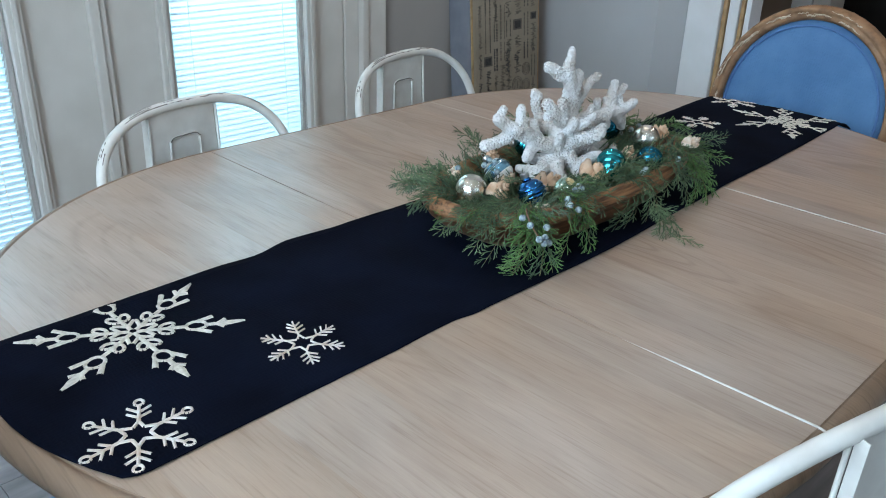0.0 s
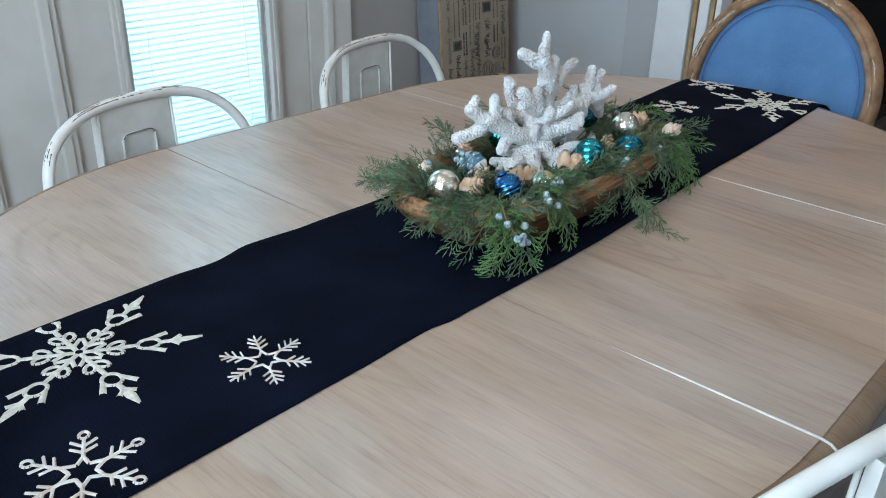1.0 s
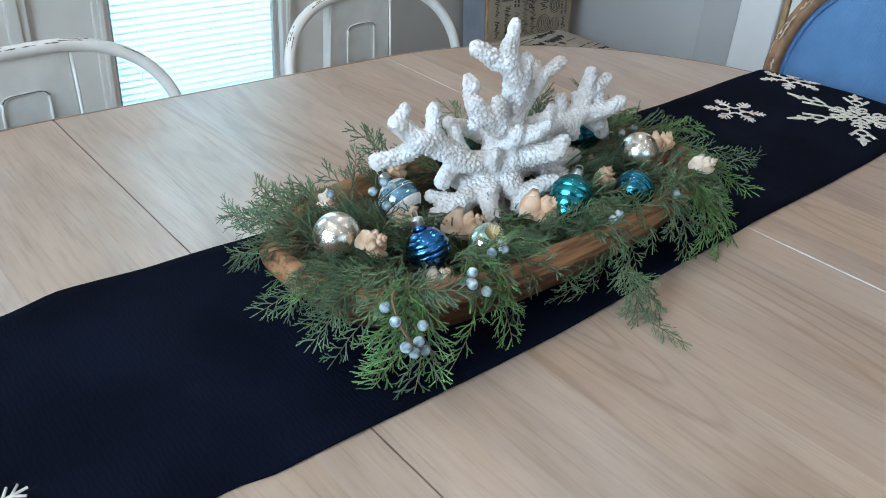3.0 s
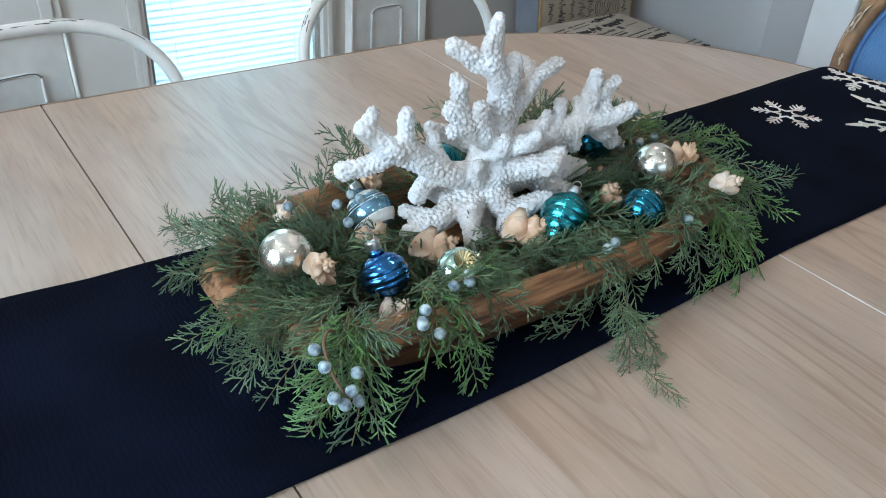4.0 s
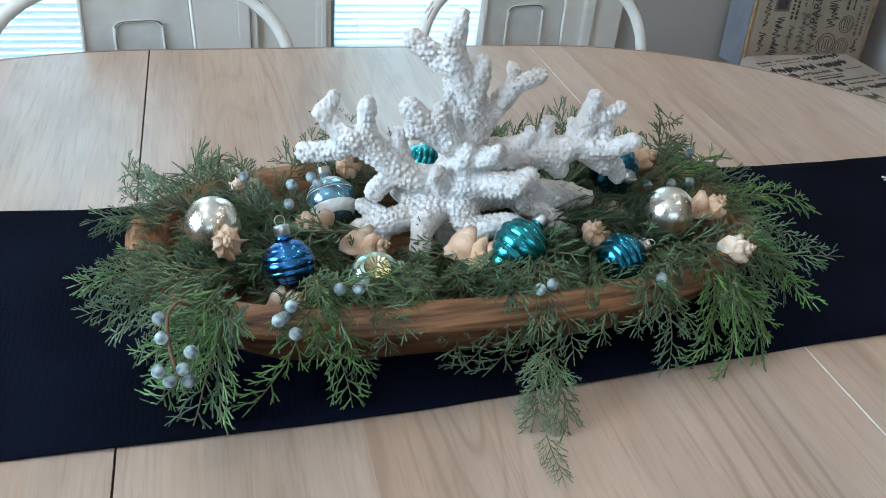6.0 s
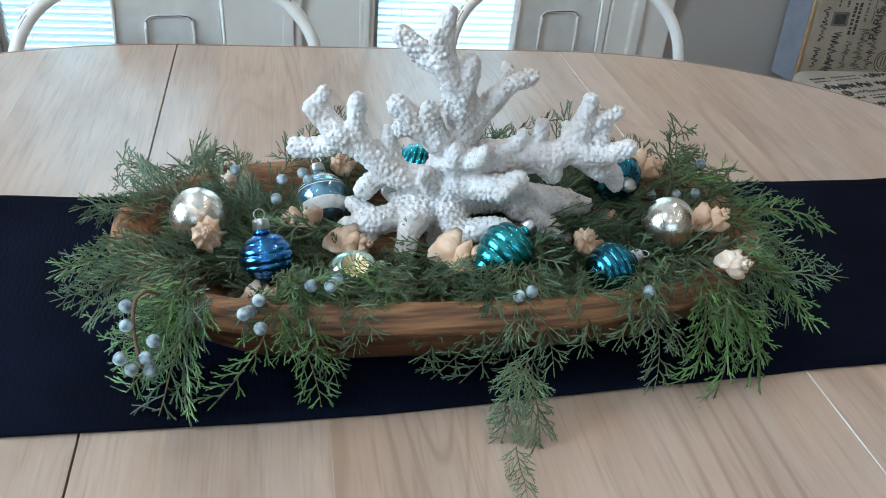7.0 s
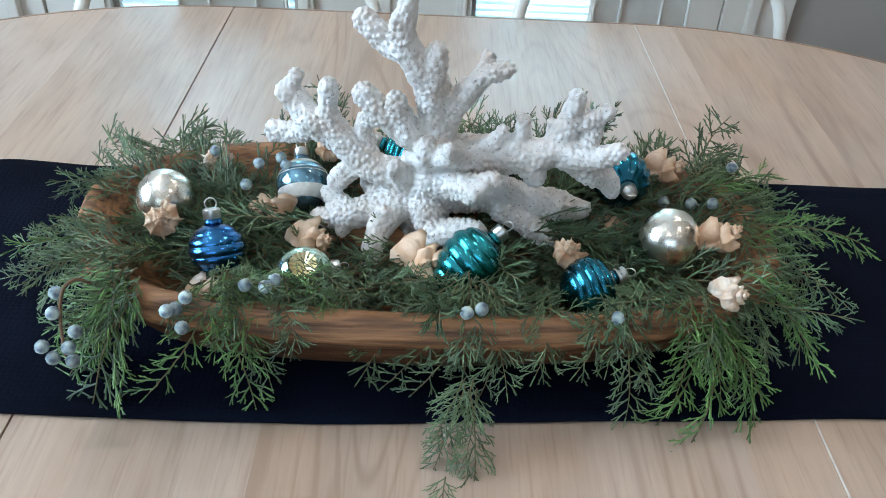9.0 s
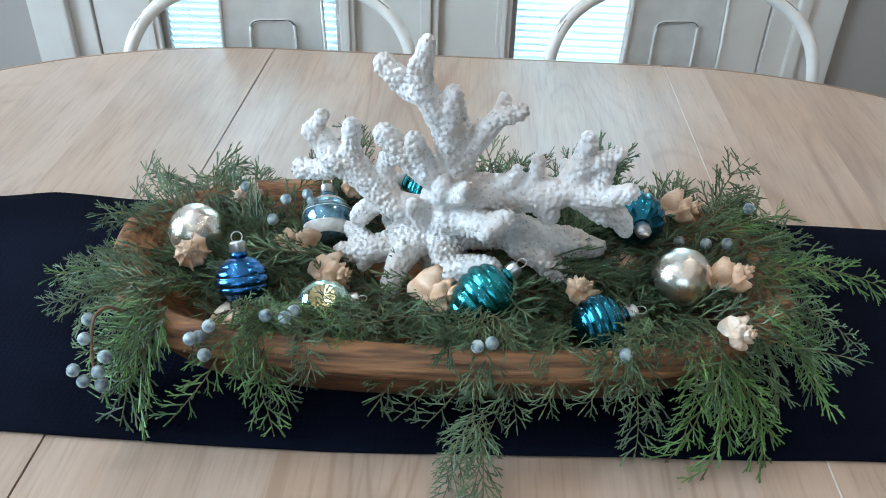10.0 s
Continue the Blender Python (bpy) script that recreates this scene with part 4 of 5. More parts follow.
for a, b, z, r in ((0.2762, 0.1258, 0.0495, 0.03), (0.2785, 0.1275, 0.0510, 0.03), (0.281, 0.1300, 0.0570, 0.03), (0.2815, 0.1305, 0.0600, 0.03), (0.2765, 0.1255, 0.0705, 0.03), (0.2735, 0.1225, 0.0730, 0.03), (0.266, 0.116, 0.0728, 0.03), (0.261, 0.111, 0.070, 0.03), (0.245, 0.097, 0.045, 0.03), (0.20, 0.07, 0.022, 0.02)):
    rows.append([rim_bm.verts.new((x, y, z + 0.003 * noise.noise((x * 14, y * 14, z * 30)))) for x, y in bowl_line(a, b, NB, 2.75, min(z, 0.05) * 9, r)])
for r, s in zip(rows, rows[1:]):
    for k in range(NB):
        rim_bm.faces.new((r[k], r[(k + 1) % NB], s[(k + 1) % NB], s[k]))
rim_bm.faces.new(rows[-1])
bmesh.ops.recalc_face_normals(rim_bm, faces=rim_bm.faces[:])
part("rim", smooth(rim_bm), BOWL_RIM, bowl, "paler cut rim and inside")

# ---- coral ----
BRANCHES = [
    # each: points with a radius; the stem first, then its forks
    [(0.0, 0.008, 0.812, 0.020), (-0.008, 0.012, 0.85, 0.023), (-0.004, 0.010, 0.885, 0.021), (0.004, 0.008, 0.918, 0.017), (-0.003, -0.002, 0.950, 0.0140), (-0.017, -0.006, 0.974, 0.0125), (-0.024, -0.008, 0.992, 0.0105), (-0.021, -0.008, 1.008, 0.0085), (-0.019, -0.007, 1.020, 0.0065)],
    [(-0.004, -0.004, 0.952, 0.013), (-0.001, -0.009, 0.970, 0.0100), (0.0, -0.010, 0.982, 0.0075)],
    [(-0.018, -0.006, 0.974, 0.011), (-0.036, 0.001, 0.985, 0.0105), (-0.050, 0.008, 0.995, 0.0100)],
    [(0.008, 0.004, 0.922, 0.014), (0.019, -0.002, 0.942, 0.0105), (0.030, -0.007, 0.959, 0.0085), (0.040, -0.010, 0.967, 0.0075), (0.049, -0.012, 0.971, 0.0060)],
    [(0.030, -0.004, 0.957, 0.008), (0.037, 0.012, 0.962, 0.0065), (0.039, 0.024, 0.964, 0.0055)],
    [(0.028, -0.006, 0.958, 0.006), (0.019, -0.007, 0.956, 0.0040)],
    # forks that lean away behind the stem
    [(0.002, 0.012, 0.880, 0.016), (0.006, 0.046, 0.888, 0.0120), (0.008, 0.068, 0.900, 0.0100), (0.004, 0.073, 0.920, 0.0085), (0.0, 0.073, 0.937, 0.0070)],
    [(0.0, 0.030, 0.884, 0.012), (-0.020, 0.050, 0.891, 0.0100), (-0.036, 0.057, 0.897, 0.0085)],
    [(0.020, 0.010, 0.860, 0.015), (0.040, 0.050, 0.850, 0.0110), (0.052, 0.066, 0.862, 0.0085)],
    # the fork half way up that leans to the side
    [(-0.004, 0.004, 0.902, 0.016), (-0.022, 0.002, 0.911, 0.0125), (-0.040, 0.003, 0.927, 0.0105), (-0.053, 0.005, 0.940, 0.0085)],
    [(-0.020, 0.0, 0.913, 0.012), (-0.026, -0.003, 0.929, 0.0095), (-0.027, -0.003, 0.940, 0.0080)],
    [(-0.038, 0.003, 0.922, 0.009), (-0.049, 0.006, 0.919, 0.0080)],
    # the long side limb and its fingers
    [(-0.006, 0.010, 0.862, 0.020), (-0.034, 0.012, 0.868, 0.0145), (-0.052, 0.016, 0.874, 0.0140), (-0.077, 0.028, 0.892, 0.0145), (-0.096, 0.034, 0.901, 0.0130), (-0.108, 0.042, 0.910, 0.0118), (-0.116, 0.047, 0.918, 0.0108)],
    [(-0.080, 0.029, 0.895, 0.012), (-0.083, 0.031, 0.912, 0.0100), (-0.082, 0.032, 0.932, 0.0075)],
    [(-0.090, 0.034, 0.897, 0.011), (-0.110, 0.046, 0.884, 0.0105), (-0.132, 0.058, 0.875, 0.0095)],
    [(-0.056, 0.018, 0.876, 0.012), (-0.066, 0.020, 0.864, 0.0100), (-0.076, 0.019, 0.854, 0.0095)],
    [(-0.052, 0.018, 0.878, 0.012), (-0.055, 0.026, 0.893, 0.0095), (-0.055, 0.028, 0.905, 0.0070)],
    # low limbs that stand in the greenery
    [(-0.008, 0.008, 0.848, 0.020), (-0.040, 0.006, 0.838, 0.0155), (-0.064, 0.004, 0.830, 0.0125), (-0.080, 0.007, 0.826, 0.0105), (-0.093, 0.009, 0.824, 0.0080)],
    [(-0.066, 0.006, 0.830, 0.012), (-0.077, 0.018, 0.834, 0.0100), (-0.084, 0.026, 0.836, 0.0080)],
    [(-0.040, 0.012, 0.842, 0.013), (-0.050, 0.030, 0.846, 0.0100), (-0.052, 0.036, 0.849, 0.0085)],
    [(-0.028, -0.002, 0.842, 0.014), (-0.040, -0.018, 0.832, 0.0115), (-0.045, -0.031, 0.820, 0.0100), (-0.046, -0.036, 0.803, 0.0090)],
    [(-0.020, 0.004, 0.864, 0.013), (-0.026, -0.005, 0.876, 0.0090), (-0.027, -0.007, 0.885, 0.0070)],
    [(-0.002, -0.002, 0.845, 0.018), (0.004, -0.020, 0.836, 0.0130), (0.021, -0.030, 0.842, 0.0110), (0.035, -0.036, 0.848, 0.0095)],
    [(0.004, -0.018, 0.834, 0.012), (-0.004, -0.028, 0.824, 0.0100)],
    # front forks
    [(-0.003, 0.0, 0.890, 0.016), (-0.005, -0.012, 0.902, 0.0100), (-0.005, -0.015, 0.909, 0.0080)],
    [(0.002, -0.004, 0.896, 0.013), (0.011, -0.020, 0.903, 0.0105), (0.017, -0.029, 0.909, 0.0085)],
    [(0.0, 0.0, 0.872, 0.018), (0.017, -0.012, 0.874, 0.0125), (0.032, -0.026, 0.880, 0.0105), (0.044, -0.034, 0.891, 0.0085)],
    # the thick low limb and its toe
    [(0.0, 0.010, 0.855, 0.022), (0.040, 0.014, 0.853, 0.0195), (0.072, 0.014, 0.846, 0.0165), (0.102, 0.013, 0.842, 0.0140), (0.124, 0.012, 0.838, 0.0095)],
    [(0.060, 0.006, 0.842, 0.014), (0.085, -0.002, 0.828, 0.0110), (0.104, -0.006, 0.817, 0.0090)],
    # the high limb to the other side
    [(0.002, 0.010, 0.885, 0.020), (0.038, 0.004, 0.892, 0.0175), (0.062, -0.004, 0.898, 0.0165), (0.080, -0.011, 0.903, 0.0150), (0.094, -0.010, 0.914, 0.0120), (0.100, -0.010, 0.935, 0.0092), (0.102, -0.010, 0.951, 0.0072)],
    [(0.072, -0.010, 0.898, 0.0145), (0.078, -0.016, 0.888, 0.0105)],
    [(0.099, -0.010, 0.930, 0.009), (0.116, -0.012, 0.936, 0.0075), (0.127, -0.014, 0.943, 0.0062)],
    [(0.090, -0.011, 0.908, 0.0135), (0.110, -0.020, 0.908, 0.0120), (0.124, -0.027, 0.912, 0.0102), (0.134, -0.030, 0.919, 0.0080)],
    [(0.100, -0.014, 0.906, 0.014), (0.120, -0.012, 0.893, 0.0130), (0.136, -0.008, 0.879, 0.0105), (0.140, -0.007, 0.871, 0.0080)],
    [(0.112, -0.018, 0.908, 0.010), (0.118, -0.010, 0.926, 0.0080)],
    [(0.062, -0.004, 0.900, 0.011), (0.066, -0.005, 0.914, 0.0085), (0.067, -0.005, 0.926, 0.0068)],
    [(0.040, 0.0, 0.897, 0.012), (0.048, -0.004, 0.909, 0.0085), (0.052, -0.005, 0.917, 0.0062)],
    [(0.090, -0.009, 0.912, 0.009), (0.088, -0.006, 0.926, 0.0058)],
]


def limb(bm, pts):
    """A rounded limb through points that carry their own radius."""
    line = bend([Vector(p[:3]) for p in pts], 5)
    n = len(pts) - 1
    radii = []
    for i in range(len(line)):
        f = min(i / 5, n - 1e-6)
        k = int(f)
        radii.append(pts[k][3] + (pts[k + 1][3] - pts[k][3]) * (f - k))
    tube(bm, line, radii, 12)
    for p, r in ((line[0], radii[0]), (line[-1], radii[-1])):
        bmesh.ops.create_icosphere(bm, subdivisions=2, radius=r * 1.04, matrix=Matrix.Translation(p))


cb = bmesh.new()
for b in BRANCHES:
    limb(cb, [(*q[:3], q[3] * 0.93) for q in b])
# short fingers along the limbs
SR = random.Random(23)
for b in BRANCHES:
    for q0, q1 in zip(b[1:], b[2:] + b[-1:]):
        if SR.random() < 0.22:
            f = SR.random()
            at = Vector(q0[:3]).lerp(Vector(q1[:3]), f)
            if at.z < 0.822 or at.z > 0.965:
                continue
            way = Vector((SR.gauss(0, 0.8), SR.gauss(-0.35, 0.8), SR.gauss(0.25, 0.7))).normalized()
            reach = q0[3] * 0.85 + SR.uniform(0.002, 0.009)
            limb(cb, [(*at, q0[3] * 0.6), (*(at + way * reach * 0.55), 0.0075), (*(at + way * reach), SR.uniform(0.0052, 0.0066))])
rough_coral = new("coral_core", mesh_of("coral_core", cb, CORAL))
rm = rough_coral.modifiers.new("union", "REMESH")
rm.mode, rm.voxel_size = "VOXEL", 0.00085
sm = rough_coral.modifiers.new("soften", "SMOOTH")
sm.factor, sm.iterations = 0.5, 14
bpy.context.view_layer.update()
coral_mesh = bpy.data.meshes.new_from_object(rough_coral.evaluated_get(bpy.context.evaluated_depsgraph_get()))
bpy.data.objects.remove(rough_coral)
# knobs: seeds at least a few millimetres apart, each raised as a small dome
count = len(coral_mesh.vertices)
co, nor = np.empty(count * 3), np.empty(count * 3)
coral_mesh.vertices.foreach_get("co", co)
coral_mesh.vertices.foreach_get("normal", nor)
co, nor = co.reshape(-1, 3), nor.reshape(-1, 3)
KR = random.Random(5)
order = list(range(count))
KR.shuffle(order)
cells, seeds = {}, []
GAP = 0.0038
for i in order:
    q = co[i]
    key = tuple(int(math.floor(v / GAP)) for v in q)
    near = False
    for dx in (-1, 0, 1):
        for dy in (-1, 0, 1):
            for dz in (-1, 0, 1):
                for w in cells.get((key[0] + dx, key[1] + dy, key[2] + dz), ()):
                    if (w[0] - q[0]) ** 2 + (w[1] - q[1]) ** 2 + (w[2] - q[2]) ** 2 < GAP * GAP:
                        near = True
    if not near:
        cells.setdefault(key, []).append(q)
        seeds.append((q, KR.uniform(0.0014, 0.0028), KR.uniform(0.0017, 0.0026)))
tree = kdtree.KDTree(len(seeds))
for i, (q, _, _) in enumerate(seeds):
    tree.insert(q, i)
tree.balance()
for i in range(count):
    _, k, dist = tree.find(co[i])
    lump = 0.0020 * noise.noise(Vector(co[i]) * 65) + 0.0010 * noise.noise(Vector(co[i]) * 210)
    # some stretches of the resin are worn smooth
    keep = min(max(0.55 + 1.1 * noise.noise(Vector(co[i]) * 28 + Vector((5, 1, 9))), 0.3), 1.0)
    dome = seeds[k][1] * math.sqrt(max(1 - (dist / seeds[k][2]) ** 2, 0)) * keep - 0.0006
    co[i] = co[i] + nor[i] * (lump + dome)
coral_mesh.vertices.foreach_set("co", co.ravel())
coral_mesh.update()
coral_mesh.shade_smooth()
coral = tagged(new("coral", coral_mesh), "white resin coral branch with a knobbly surface, standing in the greenery", "coral ornament")


# ---- glass ornaments ----
def ornament_cap(parent, z, tilt=0.0):
    cap = part("cap", lathe([(0.0060, z), (0.0066, z + 0.0004), (0.0061, z + 0.0064), (0.0063, z + 0.007), (0.0046, z + 0.0082), (0.0005, z + 0.0085)], 20, lambda a, q: 1 + 0.05 * math.cos(12 * a)), CAP, parent, "crimped tin cap")
    ring = [(0.0042 * math.cos(a / 16 * 6.283), 0, z + 0.0115 + 0.0042 * math.sin(a / 16 * 6.283)) for a in range(16)]
    part("hanging_ring", smooth(tube(bmesh.new(), ring, 0.0005, 5, closed=True)), CAP, cap)


def ball_profile(r, squash=1.0, waves=0, depth=0.0, n=40, taper=0.0):
    out = []
    for k in range(n + 1):
        t = math.pi * k / n
        z = -math.cos(t)
        q = math.sin(t)
        w = 1 + (depth * (2 * abs(math.cos(waves * math.pi * z / 2)) ** 0.7 - 1) if waves and abs(z) < 0.86 else 0)
        out.append((r * q * w * (1 + taper * z), r * squash * z))
    return out


CENTRES = []


def ornament(m, r, mat, label, squash=1.0, waves=0, depth=0.0, flutes=0, flute_depth=0.0, twist=0.0, taper=0.0):
    o = thing("glass_ornament", m, label, "christmas ornament", "glass ornaments in the bowl")
    wob = (lambda a, z: 1 + flute_depth * math.cos(flutes * a + twist * z / r) * max(1 - (z / r) ** 4, 0)) if flutes else None
    part("ball", lathe(ball_profile(r, squash, waves, depth, 110, taper) [:-2] + [(0.0074, r * squash * 0.975), (0.0060, r * squash + 0.0012), (0.0058, r * squash + 0.0036), (0.001, r * squash + 0.0038)], 160 if flutes else 48, wob), mat, o)
    ornament_cap(o, r * squash + 0.0028)
    CENTRES.append((m.translation.copy(), r))
    return o


ornament(look((-0.214, 0.008, 0.838), (-0.204, 0.018, 0.90)), 0.0232, SILVER, "tarnished silver glass ball lying in the juniper")
ornament(look((0.186, -0.033, 0.846), (0.20, -0.05, 0.90)), 0.0232, SILVER, "tarnished silver glass ball beside a shell")
ornament(look((-0.158, -0.060, 0.840), (-0.155, -0.070, 0.822)), 0.0206, COBALT, "cobalt blue ribbed glass ornament standing upright", 0.95, 5, 0.035)
ornament(look((0.027, -0.069, 0.841), (-0.013, -0.093, 0.812)), 0.0212, TEAL, "teal ribbed spinning-top glass ornament lying tilted", 1.32, 5, 0.05, taper=0.3)
ornament(look((0.117, -0.084, 0.835), (0.087, -0.095, 0.829)), 0.0215, DEEP_TEAL, "deep teal ribbed glass ornament tilted in the juniper", 0.95, 6, 0.04, taper=0.1)
ornament(look((0.157, 0.030, 0.858), (0.157, 0.10, 0.84)), 0.0235, DEEP_TEAL, "dark teal fluted glass ornament behind the coral", 1.0, 0, 0, 16, 0.03)
ornament(look((-0.018, 0.066, 0.852), (0.06, 0.05, 0.83)), 0.019, TEAL, "teal ribbed glass ornament behind the coral", 1.3, 9, 0.05)
ice = ornament(look((-0.109, 0.047, 0.830), (-0.105, 0.022, 0.812)), 0.0225, ICE, "pale blue glass ball with frosted white bands")
for z0, z1 in ((0.0145, 0.0205), (0.0092, 0.0098), (0.0062, 0.0068), (-0.0165, -0.0065)):
    part("frosted_band", lathe([(math.sqrt(0.0225 ** 2 - z * z) + 0.0003, z) for z in [z0 + (z1 - z0) * k / 6 for k in range(7)]], 48), FROST, ice, "frosted white band")
mint = thing("glass_ornament", look((-0.092, -0.072, 0.831), (-0.132, -0.084, 0.831)) @ Matrix.Diagonal((0.86, 0.86, 0.86, 1)), "mint glass ornament with a gold star dimple", "christmas ornament", "glass ornaments in the bowl")
CENTRES.append((mint.matrix_basis.translation.copy(), 0.019))
inv = mint.matrix_basis.to_3x3().inverted()
face = (inv @ Vector((0.06, -0.52, 0.85))).normalized()
mb = lathe(ball_profile(0.0215, 1.15, n=90), 110)
# the glass opens where the foil dimple is pressed in
bmesh.ops.delete(mb, geom=[v for v in mb.verts if v.co.dot(face) > 0.0188], context="VERTS")
part("ball", mb, MINT, mint)
ornament_cap(mint, 0.0232)
dm = bmesh.new()
hub = dm.verts.new((0, 0, -0.006))
ringv = [dm.verts.new((0.0122 * (1 if k % 2 else 0.95) * math.cos(k / 32 * 6.283), 0.0122 * (1 if k % 2 else 0.95) * math.sin(k / 32 * 6.283), 0.0 if k % 2 else -0.0014)) for k in range(32)]
for k in range(32):
    dm.faces.new((hub, ringv[k], ringv[(k + 1) % 32]))
dimple = part("dimple", dm, GOLD, mint, "gold star-shaped dimple")
dimple.matrix_basis = Matrix.Translation(face * 0.0189) @ face.to_track_quat("Z", "Y").to_matrix().to_4x4()


# ---- shells ----
def shell_mesh(seed, spikes):
    """A small whelk: whorls that wind down a cone, with knobs on the shoulder."""
    rnd = random.Random(seed)
    bm = bmesh.new()
    turns, seg, n = 4.2, 20, 210
    rings = []
    for i in range(n + 1):
        f = i / n
        a = f * turns * 2 * math.pi
        grow = math.exp(3.0 * (f - 1))
        c = Vector((0.0068 * grow * math.cos(a), 0.0068 * grow * math.sin(a), 0.026 * (1 - grow ** 0.8)))
        out = Vector((math.cos(a), math.sin(a), 0))
        spike = max(math.cos(a * spikes), 0) ** 5 * rnd.uniform(0.85, 1.1) if f > 0.2 else 0
        tail = max((f - 0.72) / 0.28, 0)
        ring = []
        for k in range(seg):
            b = 2 * math.pi * k / seg
            up_, dn_ = max(math.cos(b - 0.75), 0) ** 8, max(math.cos(b + 0.25), 0) ** 10
            q = 0.0088 * grow * (1 + 1.05 * spike * up_ + 0.4 * spike * dn_) * (1 + 0.035 * math.cos(7 * b))
            lower = 1 + 0.5 * tail if math.sin(b) < 0 else 0.92
            ring.append(bm.verts.new(c + out * q * math.cos(b) * (1 - 0.25 * tail * max(-math.sin(b), 0)) + Vector((0, 0, 1)) * q * math.sin(b) * lower))
        rings.append(ring)
    for r, s in zip(rings, rings[1:]):
        for k in range(seg):
            bm.faces.new((r[k], r[(k + 1) % seg], s[(k + 1) % seg], s[k]))
    bm.faces.new(rings[0][::-1])
    bm.faces.new(rings[-1])
    return smooth(bm)


SHELL_KINDS = [mesh_of("shell", shell_mesh(1, 7.0), SHELL), mesh_of("shell", shell_mesh(2, 8.0), SHELL_PALE), mesh_of("shell", shell_mesh(3, 9.0), SHELL)]
SHELLS = [  # place, turn, size, kind
    ((-0.208, -0.033, 0.844), (50, 10, 20), 1.2, 2), ((-0.012, -0.060, 0.832), (62, 0, 75), 1.45, 0), ((0.208, -0.104, 0.848), (55, 10, 40), 1.0, 1),
    ((-0.187, 0.072, 0.832), (40, -20, 10), 1.1, 1), ((-0.126, 0.017, 0.826), (70, 0, -60), 1.25, 0), ((-0.099, -0.038, 0.830), (62, 20, 60), 1.4, 0),
    ((0.103, -0.048, 0.834), (20, 10, 0), 1.1, 2), ((0.220, -0.040, 0.846), (50, 0, 100), 1.15, 0), ((0.196, 0.062, 0.846), (60, 0, 80), 1.2, 0),
    ((-0.092, 0.082, 0.840), (20, 0, 0), 1.0, 0), ((0.145, 0.014, 0.818), (60, 0, 60), 1.1, 2), ((-0.166, -0.088, 0.819), (60, 0, 100), 0.9, 1),
]
for place, turn, size, kind in SHELLS:
    s = new("seashell", SHELL_KINDS[kind])
    s.matrix_basis = pose(*place, *turn) @ Matrix.Diagonal((size * 0.9, size * 0.9, size * 0.9, 1))
    CENTRES.append((Vector(place), 0.010 * size))
    tagged(s, ("pale cream knobbly seashell nestled in the juniper", "cream and orange knobbly seashell nestled in the juniper")[kind != 1], "seashell", "seashells in the bowl")

# ---- juniper ----
G = random.Random(11)


